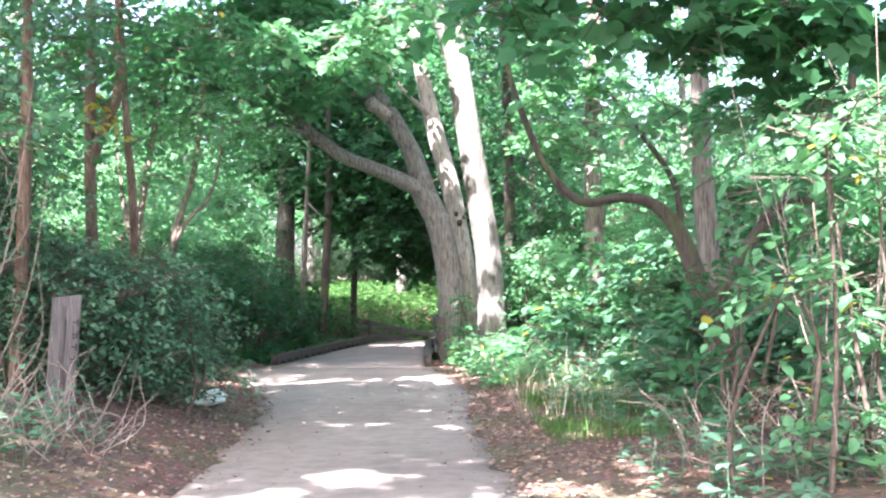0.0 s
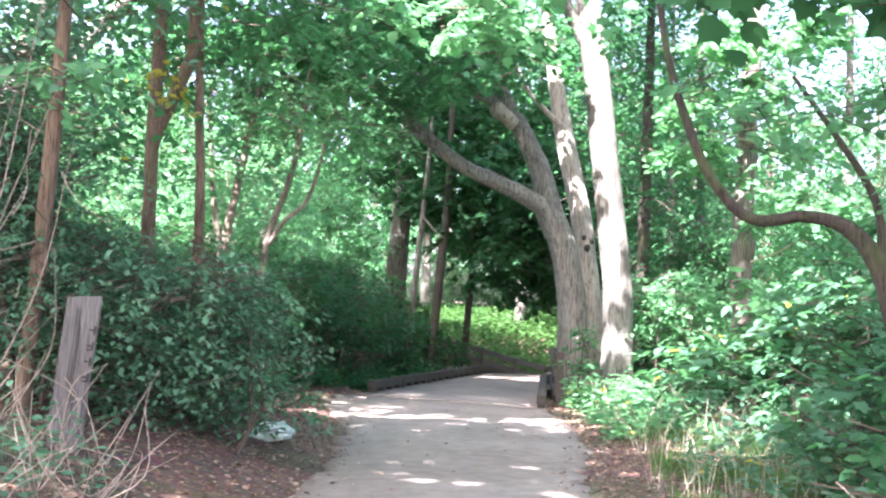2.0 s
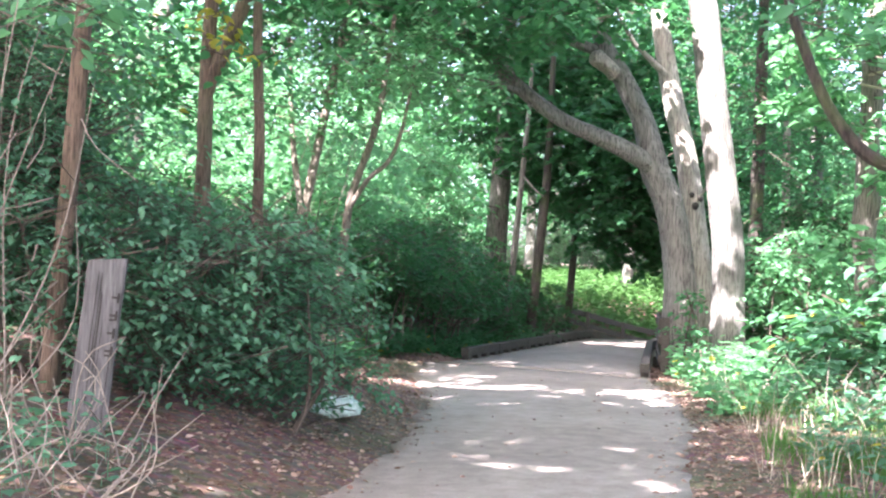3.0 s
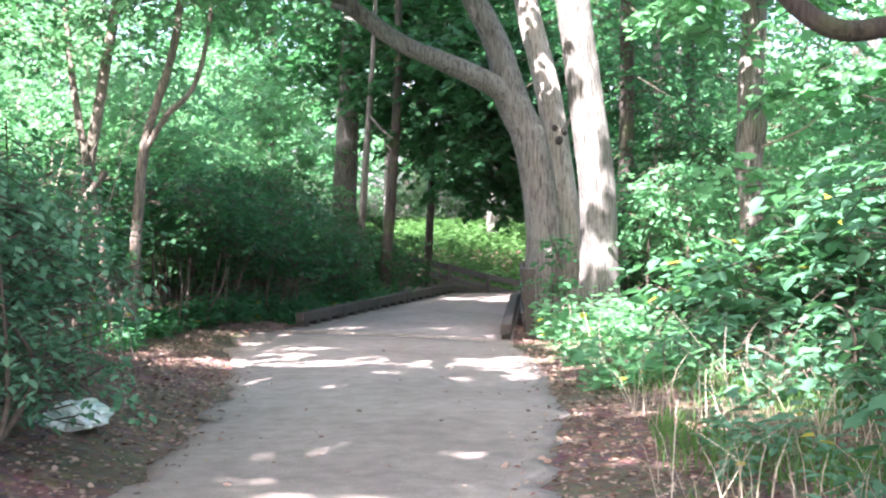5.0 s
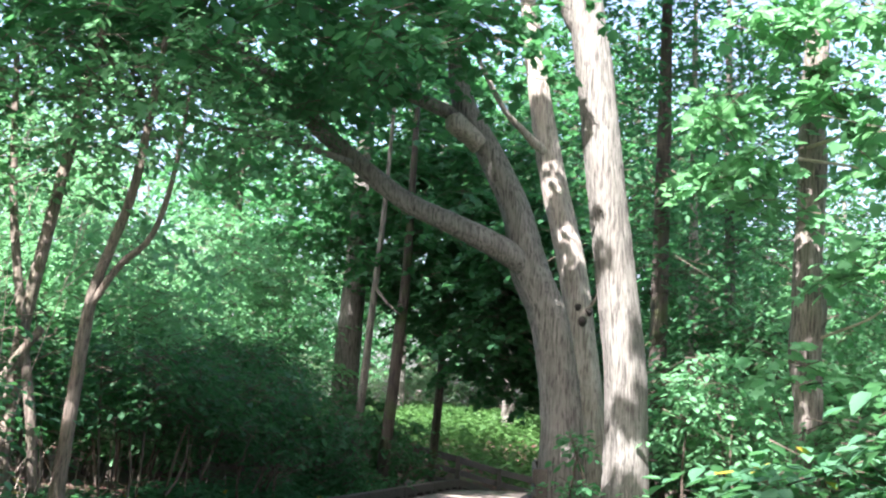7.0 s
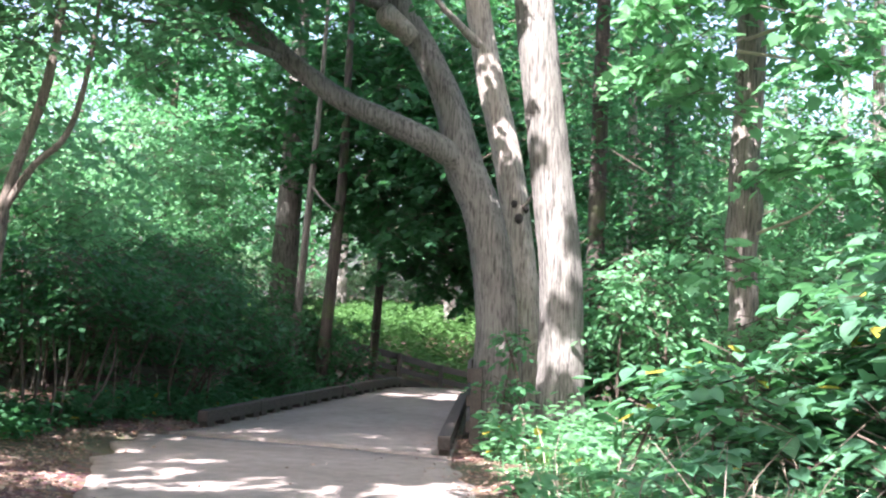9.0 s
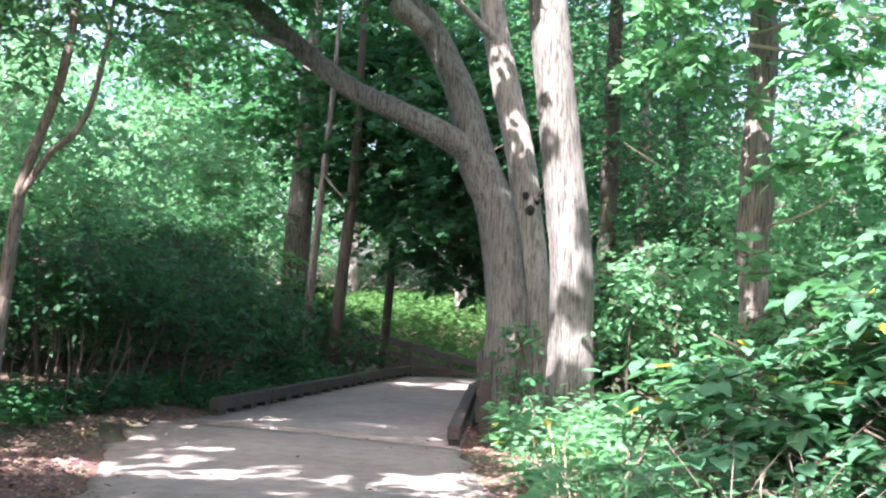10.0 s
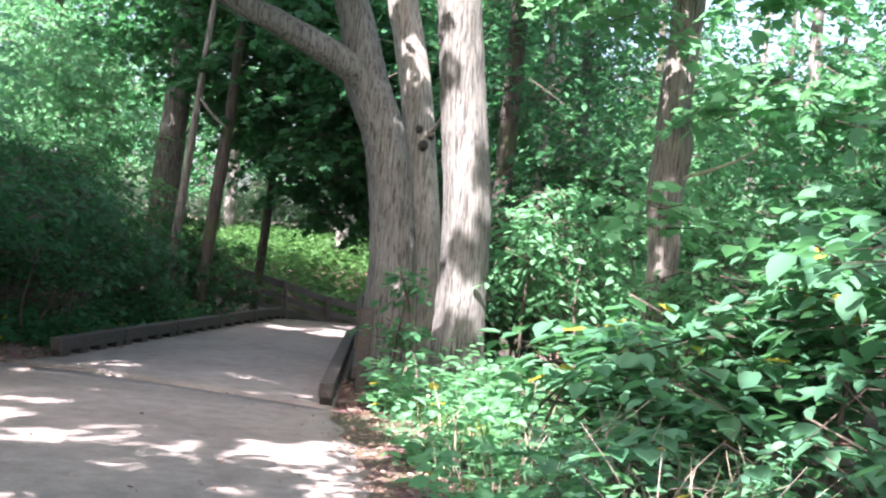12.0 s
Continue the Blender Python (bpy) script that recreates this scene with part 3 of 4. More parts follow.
# saplings by the hedge
tree("sapling", (-5.05, 21.9, 0.6), "slim brown sapling leaning with forked branches",
     [("trunk", [(-5.1, 21.9, 0.35, 0.085), (-5.06, 21.9, 0.8, 0.07), (-4.97, 21.9, 1.8, 0.068), (-4.88, 21.9, 2.5, 0.062), (-4.72, 21.9, 3.0, 0.055), (-4.55, 21.9, 3.5, 0.05), (-4.45, 21.9, 4.05, 0.045), (-4.3, 21.9, 5.2, 0.03)]),
      ("branch", [(-4.88, 21.9, 2.4, 0.04), (-4.6, 21.85, 2.8, 0.036), (-4.27, 21.8, 3.1, 0.032), (-4.05, 21.7, 3.7, 0.026), (-3.9, 21.6, 4.6, 0.015)])], BARK_TAN,
     [dict(vols=[(-4.5, 21.7, 4.6, 1.6, 1.5, 0.9), (-3.7, 21.2, 4.2, 0.9, 1, 0.5), (-5.5, 22, 4.0, 1.0, 1, 0.7)], sprays=330, per=9, size=0.11, mats=LEAF_BRIGHT, seed=21)])
tree("sapling", (-5.7, 21.9, 0.6), "slim brown sapling with crossing pale branch",
     [("trunk", [(-5.35, 21.9, 0.5, 0.06), (-5.42, 21.9, 1.2, 0.055), (-5.62, 21.9, 2.3, 0.05), (-5.8, 21.9, 3.45, 0.042), (-5.9, 21.9, 5, 0.03)]),
      ("trunk", [(-5.75, 22, 0.4, 0.085), (-5.72, 22, 1.0, 0.075), (-5.65, 22, 2.0, 0.07), (-5.5, 22, 2.9, 0.07), (-5.25, 22, 4.2, 0.06), (-5.0, 22, 5.5, 0.04)]),
      ("branch", [(-5.96, 21.8, 1.2, 0.04), (-5.6, 21.8, 1.8, 0.045), (-5.34, 21.8, 2.14, 0.045)])], BARK_TAN,
     [dict(vols=[(-6.3, 22, 4.5, 1.5, 1.5, 0.9)], sprays=250, per=9, size=0.11, mats=LEAF_MID, seed=22)])
tree("tree", (-4.15, 14.6, 0.5), "twin brown stems with sunlit yellow bark",
     [("trunk", [(-4.25, 14.6, 0.3, 0.10), (-4.2, 14.6, 1.2, 0.085), (-4.19, 14.6, 2.3, 0.072), (-4.19, 14.6, 3.2, 0.065), (-4.15, 14.6, 4.2, 0.06), (-4.1, 14.6, 6.5, 0.04)]),
      ("branch", [(-4.19, 14.6, 2.95, 0.062), (-4.05, 14.58, 3.3, 0.062), (-3.8, 14.5, 3.85, 0.06), (-3.77, 14.4, 4.3, 0.055), (-3.7, 14.3, 6, 0.03)]),
      ("trunk", [(-3.8, 14.9, 0.3, 0.06), (-3.78, 14.9, 2.4, 0.05), (-3.83, 14.9, 3.4, 0.045), (-3.9, 14.9, 5.5, 0.03)])], BARK_BROWN,
     [dict(vols=[(-4.2, 14.8, 4.8, 1.5, 1.4, 0.8), (-3.3, 13.9, 3.1, 0.4, 0.4, 0.25, 0.5), (-5.4, 16.2, 3.4, 1.0, 0.8, 0.8)], sprays=400, per=9, size=0.12, mats=LEAF_MID, seed=23, yellow=0.01),
      # small cluster coloured yellow for the warm light on its leaves
      dict(vols=[(-4.0, 14.2, 3.5, 0.15, 0.15, 0.3)], sprays=5, per=7, size=0.11, mats=LEAF_YELLOW, seed=27, clump=0.1, spread=0.25)])
tree("tree", (-4.15, 12.0, 0.5), "thin reddish brown stem beside grey post",
     [("trunk", [(-4.22, 12, 0.2, 0.085), (-4.17, 12, 0.9, 0.07), (-4.09, 12, 1.95, 0.065), (-4.03, 12, 3, 0.058), (-4.0, 12, 3.7, 0.052), (-3.95, 12, 6, 0.03)])], BARK_BROWN,
     [dict(vols=[(-4.6, 12.2, 4.2, 1.2, 1.2, 0.8), (-3.7, 11.8, 3.0, 0.35, 0.3, 0.3, 0.6)], sprays=170, per=9, size=0.10, mats=LEAF_BLUE, seed=24),
      dict(vols=[(-3.75, 11.6, 3.05, 0.3, 0.25, 0.15)], sprays=9, per=8, size=0.14, mats=LEAF_BRIGHT, seed=28, clump=0.12)])

# the dark crooked bough
tree("crooked_tree", (2.95, 12.4, 0.1), "dark crooked tree with bough curving over undergrowth",
     [("trunk", [(3.04, 12.40, -0.15, 0.160), (2.76, 12.40, 0.54, 0.134), (2.40, 12.40, 1.23, 0.105), (2.19, 12.40, 1.86, 0.08), (1.95, 12.40, 2.16, 0.06), (1.65, 12.40, 2.25, 0.047), (1.25, 12.40, 2.22, 0.045), (0.96, 12.40, 2.49, 0.039), (0.75, 12.40, 2.94, 0.033), (0.56, 12.40, 3.61, 0.026), (0.42, 12.50, 4.82, 0.021)]),
      ("branch", [(2.19, 12.40, 1.85, 0.037), (2.15, 12.42, 2.36, 0.032), (1.87, 12.45, 2.84, 0.027), (1.54, 12.50, 3.32, 0.016)]),
      ("branch", [(2.77, 12.45, 0.65, 0.053), (2.45, 12.10, 1.08, 0.032), (2.19, 11.90, 1.40, 0.016)]),
      ("branch", [(2.43, 12.40, 1.15, 0.064), (2.99, 12.50, 1.93, 0.059), (3.31, 12.50, 2.21, 0.059), (3.52, 12.50, 2.20, 0.053), (3.78, 12.50, 2.72, 0.048), (4.00, 12.50, 3.75, 0.043), (4.06, 12.50, 5.25, 0.021)])], BARK_DARK,
     [dict(vols=[(1.6, 9.9, 3.55, 1.3, 0.8, 0.3), (0.9, 10.6, 3.9, 0.8, 0.8, 0.3), (2.6, 10.5, 3.4, 1.0, 0.7, 0.4)], sprays=160, per=9, size=0.17, mats=LEAF_MID, shape=LOBED, seed=25, clump=0.25, spread=0.5),
      dict(vols=[(2.3, 11.2, 2.75, 0.7, 0.5, 0.4), (3.2, 11.6, 2.9, 0.6, 0.5, 0.5), (1.2, 12.0, 3.0, 0.4, 0.4, 0.3)], sprays=90, per=9, size=0.12, mats=LEAF_BRIGHT, shape=OVAL, seed=26, clump=0.25)])

tree("tree", (2.6, 13.1, 0.1), "straight slim grey trunk behind crooked tree",
     [("trunk", [(2.62, 13.1, -0.1, 0.14), (2.6, 13.1, 1.2, 0.115), (2.55, 13.1, 2.4, 0.105), (2.56, 13.1, 3.8, 0.095), (2.5, 13.1, 7, 0.05)])], BARK_MOTTLED,
     [dict(vols=[(2.6, 13.1, 6.5, 1.3, 1.2, 0.9)], sprays=90, per=9, size=0.15, mats=LEAF_MID, shape=LOBED, seed=29)])

# ---- shrubs ----


def shrub(name, at, label, vols, sprays, per, size, m, seed, stems=6, category="shrub", shape=OVAL, reach=1.0, **kw):
    at = (at[0], at[1], float(ground_z(at[0], at[1])))
    s = empty_thing(name, at, label, category)
    rng = np.random.default_rng(seed)
    for k in range(stems):
        v = vols[k % len(vols)]
        top = np.array(v[:3]) + rng.normal(size=3) * np.array(v[3:6]) * 0.45
        bx, by = top[0] * 0.75 + at[0] * 0.25 + rng.normal() * 0.2, top[1] * 0.75 + at[1] * 0.25 + rng.normal() * 0.2
        b = np.array([bx, by, float(ground_z(bx, by)) - 0.1])
        mid = (b + top) / 2 + rng.normal(size=3) * 0.12
        limb("stem", s, [(*b, 0.022), (*mid, 0.016), (*top, 0.007)], TWIG_DARK, steps=4, sides=6, seed=k)
    foliage("crown", s, vols, sprays, per, size, m, shape, seed, **kw)
    return s


HEDGE_LABEL = "dense cool green shrub over bare shaded stems"
shrub("shrub", (-4.0, 13.2), "feathery blue-green shrub spilling beside grey post", [(-3.5, 13.3, 1.5, 0.7, 1.2, 0.55), (-3.1, 13.9, 0.9, 0.45, 0.8, 0.5), (-4.5, 12.8, 1.8, 1.0, 1.2, 0.6), (-4.7, 12.3, 2.4, 0.7, 0.8, 0.35), (-3.9, 12.6, 0.9, 0.5, 0.8, 0.5), (-4.9, 12.6, 3.1, 0.8, 0.9, 0.7), (-5.6, 13.4, 2.6, 0.9, 1.0, 0.9)], 1650, 17, 0.07, LEAF_BLUE, 31, 14, flat=0.14, droop=0.3, spread=0.6, clump=0.16, floor_z=0.3)
shrub("shrub", (-4.6, 15.6), HEDGE_LABEL, [(-4.2, 15.6, 1.45, 0.9, 1.0, 0.6), (-3.8, 15.4, 0.95, 0.4, 0.8, 0.35), (-5.3, 15.5, 1.8, 1, 1, 0.6)], 1100, 17, 0.07, LEAF_BLUE, 32, 12, flat=0.14, droop=0.3, spread=0.6, clump=0.16, floor_z=0.35)
# from here the hedge's shade is carried by the darker leaf green
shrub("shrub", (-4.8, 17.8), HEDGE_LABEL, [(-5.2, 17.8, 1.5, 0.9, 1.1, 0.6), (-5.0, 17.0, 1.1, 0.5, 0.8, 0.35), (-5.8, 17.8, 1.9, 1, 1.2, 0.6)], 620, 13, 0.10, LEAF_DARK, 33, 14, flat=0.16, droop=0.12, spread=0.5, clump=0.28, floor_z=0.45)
shrub("shrub", (-5.8, 24.2), "shade-darkened green shrub thicket over bare dead stems", [(-5.4, 24.4, 1.7, 1.2, 1.3, 0.5), (-6.8, 23.8, 1.7, 1.2, 1.2, 0.5), (-4.7, 25.2, 1.5, 0.7, 0.9, 0.5), (-5.95, 22.6, 2.25, 0.6, 0.7, 0.5), (-6.3, 22.8, 1.6, 0.6, 0.7, 0.5)], 820, 11, 0.11, LEAF_DARK, 34, 16, clump=0.3, floor_z=1.15)
shrub("shrub", (-5.4, 27.2), "shade-darkened green shrub thicket over bare dead stems", [(-5.0, 27.2, 1.55, 1.0, 1.4, 0.6), (-4.3, 27.4, 0.9, 0.5, 1.2, 0.5), (-6.5, 27.2, 1.7, 1.2, 1.4, 0.5), (-6.0, 29, 1.9, 1.1, 1.6, 0.5)], 800, 11, 0.11, LEAF_DARK, 35, 14, clump=0.3, floor_z=0.7)
shrub("shrub", (-5.0, 30.8), "shade-darkened green shrub leaning over timber kerb", [(-4.6, 30.6, 1.3, 0.9, 1.5, 0.6), (-4.0, 31.2, 0.7, 0.4, 1.3, 0.4), (-6.0, 31, 1.8, 1.2, 1.6, 0.8), (-6.2, 33, 2.2, 1.1, 1.4, 0.6)], 800, 11, 0.11, LEAF_DARK, 36, 12, clump=0.3)
shrub("shrub", (-4.4, 34.6), "shade-darkened green shrub leaning over timber kerb", [(-3.8, 34.6, 0.8, 0.7, 1.4, 0.5), (-4.8, 34.6, 1.3, 0.9, 1.4, 0.6), (-4.6, 37.0, 0.9, 0.5, 1.0, 0.6)], 420, 11, 0.11, LEAF_DARK, 37, 10, clump=0.3)
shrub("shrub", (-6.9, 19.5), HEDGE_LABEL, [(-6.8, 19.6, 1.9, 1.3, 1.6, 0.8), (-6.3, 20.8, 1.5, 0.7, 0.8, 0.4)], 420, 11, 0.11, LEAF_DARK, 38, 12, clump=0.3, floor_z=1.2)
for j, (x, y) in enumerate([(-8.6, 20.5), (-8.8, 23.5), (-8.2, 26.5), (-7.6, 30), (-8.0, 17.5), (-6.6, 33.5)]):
    shrub("shrub", (x, y), "shade-darkened low shrub deep behind the hedge", [(x, y, 1.2, 1.0, 1.7, 0.5), (x, y, 1.8, 1.0, 1.7, 0.35)], 330, 10, 0.16, LEAF_DARK, 40 + j, 5, clump=0.3)
# behind the hedge, in the sun, which the brighter leaf green helps to carry
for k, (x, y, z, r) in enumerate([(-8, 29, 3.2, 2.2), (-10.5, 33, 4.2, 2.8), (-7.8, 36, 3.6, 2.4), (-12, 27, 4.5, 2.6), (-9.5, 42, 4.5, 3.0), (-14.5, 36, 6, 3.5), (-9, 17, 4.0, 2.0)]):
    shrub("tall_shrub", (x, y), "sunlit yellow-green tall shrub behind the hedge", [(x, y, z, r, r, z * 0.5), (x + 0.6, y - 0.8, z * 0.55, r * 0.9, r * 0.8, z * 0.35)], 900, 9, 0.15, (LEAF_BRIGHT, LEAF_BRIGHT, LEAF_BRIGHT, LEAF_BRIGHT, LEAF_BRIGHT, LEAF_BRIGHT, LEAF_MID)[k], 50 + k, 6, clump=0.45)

# right side
shrub("shrub", (2.7, 8.2), "bright green shrub with drooping pale leaves", [(2.5, 8.2, 2.2, 0.55, 0.4, 0.5), (2.8, 8.4, 1.3, 0.5, 0.4, 0.5), (2.6, 8.1, 0.6, 0.5, 0.4, 0.35), (2.1, 8.0, 1.45, 0.25, 0.3, 0.2)], 120, 8, 0.115, LEAF_BRIGHT, 61, 9, clump=0.2, yellow=0.04)
shrub("shrub", (2.3, 10.6), "fresh green leafy shrub before crooked trunk", [(2.5, 10.4, 1.2, 0.45, 0.35, 0.5), (2.0, 10.8, 0.7, 0.4, 0.4, 0.35), (2.9, 10.3, 1.9, 0.4, 0.35, 0.5)], 60, 9, 0.12, LEAF_MID, 60, 8, clump=0.2)
shrub("shrub", (3.0, 12.8), "green undergrowth shrub below crooked bough", [(2.9, 14.0, 1.2, 0.8, 0.8, 0.6), (3.4, 12.5, 0.8, 0.7, 0.7, 0.5), (2.5, 12.6, 0.6, 0.5, 0.6, 0.3)], 210, 10, 0.13, LEAF_BROAD, 62, 10, shape=LOBED, flat=0.2, clump=0.25)
shrub("shrub", (2.9, 16.4), "broad-leaved green shrub beside path", [(2.6, 16.5, 1.3, 0.8, 1.1, 0.55), (3.3, 16.2, 1.7, 0.8, 1, 0.6), (2.3, 16.8, 0.6, 0.5, 0.8, 0.3)], 190, 9, 0.12, LEAF_BROAD, 63, 9, shape=BROAD, clump=0.28, flat=0.16, droop=0.12, spread=0.6)
shrub("shrub", (2.7, 19.6), "broad-leaved green shrub beside path", [(2.5, 19.6, 1.0, 0.8, 1.0, 0.5), (3.2, 19.8, 1.5, 0.8, 1, 0.6), (1.9, 19.4, 0.4, 0.5, 0.7, 0.2)], 200, 9, 0.16, LEAF_BROAD, 64, 8, shape=BROAD, clump=0.28, flat=0.16, droop=0.12, spread=0.6, yellow=0.012)
shrub("shrub", (1.8, 20.6), "low broad-leaved shrub spreading over sunlit verge", [(1.4, 20.8, 0.7, 0.55, 0.6, 0.16), (2.2, 20.2, 0.95, 0.7, 0.6, 0.2), (1.9, 21.4, 0.5, 0.5, 0.5, 0.15)], 80, 9, 0.17, LEAF_BROAD, 68, 8, shape=BROAD, clump=0.22, flat=0.16, droop=0.1, spread=0.55, yellow=0.015)
# leaf colour raised here to read as sunlit
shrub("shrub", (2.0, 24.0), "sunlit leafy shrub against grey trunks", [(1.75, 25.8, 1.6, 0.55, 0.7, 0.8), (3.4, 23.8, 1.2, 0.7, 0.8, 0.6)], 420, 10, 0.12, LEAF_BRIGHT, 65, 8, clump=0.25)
shrub("shrub", (4.4, 22.4), "tall green shrub deep in undergrowth", [(4.2, 22.5, 1.6, 1, 1.2, 0.9), (4.6, 21.8, 2.6, 1, 1.1, 0.7)], 330, 9, 0.17, LEAF_BROAD, 66, 8, shape=LOBED, flat=0.2, droop=0.15, spread=0.6, clump=0.3)
# k 1 is darkened for the shade behind the trunk; 0, 3, 5 brightened for sun
for k, (x, y, z, r) in enumerate([(3.9, 28, 3.0, 1.3), (1.9, 29.5, 2.2, 1.0), (5.6, 26, 2.6, 1.6), (2.6, 33, 4.4, 1.5), (6.5, 31, 3.6, 2.0), (4.0, 37, 3.2, 2.0), (8.5, 36, 4.5, 2.4), (5.2, 16.5, 2.2, 1.3)]):
    shrub("tall_shrub", (x, y), "leafy green tall shrub in undergrowth, leaf tone follows sun and shade", [(x, y, z, r, r, z * 0.5), (x - 0.3, y - 0.5, z * 0.45, r * 0.9, r * 0.8, z * 0.35)], 560, 9, 0.13, LEAF_BRIGHT if k in (0, 3, 5) else LEAF_DARK if k == 1 else LEAF_MID, 80 + k, 6, clump=0.35)

shrub("dead_fern", (2.4, 9.9), "rust-red withered fern on path verge", [(2.4, 9.9, 0.5, 0.22, 0.15, 0.16)], 14, 13, 0.06, LITTER, 99, 3, category="fern", shape=SLIM, clump=0.08, spread=0.3)

# ---- wood all round ----


def forest_tree(x, y, h, r, base, m, seed, size, sprays, trunk_r=0.18, bark=None):
    z = float(ground_z(x, y))
    rng = np.random.default_rng(seed)
    dx, dy = rng.normal(0, 0.3, 2)
    tree("forest_tree", (x, y, z), "tall leafy woodland tree in the distance",
         [("trunk", [(x, y, z - 0.3, trunk_r * 1.3), (x + dx * 0.3, y, z + h * 0.2, trunk_r), (x + dx, y + dy, z + h * 0.55, trunk_r * 0.7), (x + dx * 1.3, y + dy, z + h * 0.92, trunk_r * 0.2)])], bark or (BARK_GREY if seed % 2 else BARK_DARK),
         [dict(vols=[(x + dx, y + dy, z + (h + base) / 2, r, r, (h - base) / 2), (x + dx + r * 0.3, y - r * 0.3, z + base + (h - base) * 0.3, r, r * 0.8, (h - base) * 0.3)], sprays=sprays, per=8, size=size, mats=m, seed=seed, spread=0.8, clump=0.7)], group="woodland trees")


rng = np.random.default_rng(5)
k = 0
for y, x0, x1, step in ((62, -34, 40, 4.6), (76, -44, 50, 5.2), (95, -60, 66, 6.5)):
    x = x0
    while x < x1:
        k += 1
        gap = 4 < x < (20 if y < 90 else 30)
        h = rng.uniform(11, 17) * (0.5 if gap else 1)
        forest_tree(x + rng.normal(0, 1), y + rng.normal(0, 2.5), h, rng.uniform(2.6, 3.6), rng.uniform(0.5, 2.5), LEAF_DARK if gap else (LEAF_MID, LEAF_BRIGHT, LEAF_MID)[k % 3], 200 + k, 0.34, 420)
        x += step
for x, y in ((-17, 46), (-12, 50), (-20, 38), (-17, 28), (-15, 19), (-13, 10), (13, 44), (13, 38), (14, 30), (12, 22), (9.5, 14), (10, 6)):
    k += 1
    forest_tree(x, y, rng.uniform(10, 15), rng.uniform(2.4, 3.4), rng.uniform(1.5, 3.5), (LEAF_MID, LEAF_BRIGHT)[k % 2], 300 + k, 0.24, 620)
for x, y, sprays in ((6.5, 47, 330), (9.2, 44, 330), (8.6, 52, 260), (11.5, 48, 300), (7.2, 40, 520), (5.4, 43, 380)):
    k += 1
    forest_tree(x, y, rng.uniform(11, 14), 2.8, 1.5, LEAF_DARK, 330 + k, 0.2, sprays, 0.13)
for x, y, h, base in ((-2.5, 51, 15, 4.5), (1.5, 54, 16, 3.0), (-6.5, 54, 15, 3.5), (-0.5, 47.5, 13, 5.5), (3.6, 50, 12, 3.0)):
    k += 1
    forest_tree(x, y, h, 3.2, base, LEAF_DARK if k % 2 else LEAF_MID, 350 + k, 0.24, 900)
for x, y, r in ((-11, 58, 2.2), (-7, 57.5, 2.0), (-3.5, 58.5, 2.2), (-0.5, 57.5, 1.8), (3, 58, 2.2), (7, 57, 2.2), (-5.2, 60, 2.6), (1.2, 60, 2.6)):
    k += 1
    shrub("willow_bush", (x, y), "grey-green willow bush behind the meadow", [(x, y, 2.4, r, r, 1.5), (x, y - 1, 1.6, r, 1, 0.8)], 420, 9, 0.2, LEAF_PALE, 370 + k, 4, shape=SLIM, clump=0.4)
for x, y, bark, thick in ((1.15, 29.5, BARK_DARK, 0.14), (1.8, 30.5, BARK_PALE, 0.085), (2.7, 33, BARK_GREY, 0.1), (5.0, 28, BARK_GREY, 0.09)):
    k += 1
    forest_tree(x, y, rng.uniform(11, 15), 1.6, 3.6, LEAF_MID, 400 + k, 0.14, 420, thick, bark)

# unseen trees, added behind and beside the walker to shade path, hedge and trunks
SHADE = [(-5.5, 4.0, 10.5, 3.6, -2.5, 700), (4.6, 6.0, 11.0, 3.4, 2.1, 600), (5.5, -2.5, 12, 3.8, 2.5, 500), (-5.0, -4.5, 12, 3.8, -2.2, 650), (-9.0, 8.0, 10.6, 2.3, -4.9, 330), (-9.5, 13.6, 10.6, 1.9, -6.0, 130),
         (6.2, 12.5, 11.5, 3.2, 2.8, 230), (-1.0, -11, 14, 4.2, -0.5, 600), (-9.0, 16.5, 10.0, 3.0, -4.6, 470), (-12, 20.9, 10.7, 3.0, -6.8, 820), (11, 17.2, 9.8, 2.0, 0.9, 120), (-12, 29.8, 12.3, 2.3, -4.3, 330), (-15, 28.6, 12.5, 1.6, -8.2, 260),
         (-10.5, 1.8, 11.0, 3.0, -6.8, 560), (-10.5, 6.5, 11.0, 3.0, -7.2, 560), (7.8, 10.3, 10.8, 1.6, 0.1, 80), (-15, 23.6, 12.2, 2.7, -8.4, 480), (-14, 26.6, 12.0, 2.5, -5.2, 600)]
for j, (x, y, h, r, cx, sprays) in enumerate(SHADE):
    z = float(ground_z(x, y))
    tree("shade_tree", (x, y, z), "tall leafy tree added out of view to shade the scene",
         [("trunk", [(x, y, z - 0.3, 0.26), (x, y, z + 3, 0.2), (x * 0.9 + cx * 0.1, y, z + 6.5, 0.15), (cx, y, h + 1, 0.05)])], BARK_GREY,
         [dict(vols=[(cx, y, h, r, r, 1.4), (cx + (x - cx) * 0.2, y, h + 1.6, r * 0.7, r * 0.7, 0.8)], sprays=int(sprays * 0.72), per=11, size=0.25, mats=LEAF_MID, shape=LOBED, seed=500 + j, spread=0.7, clump=0.42)], group="trees over the path")
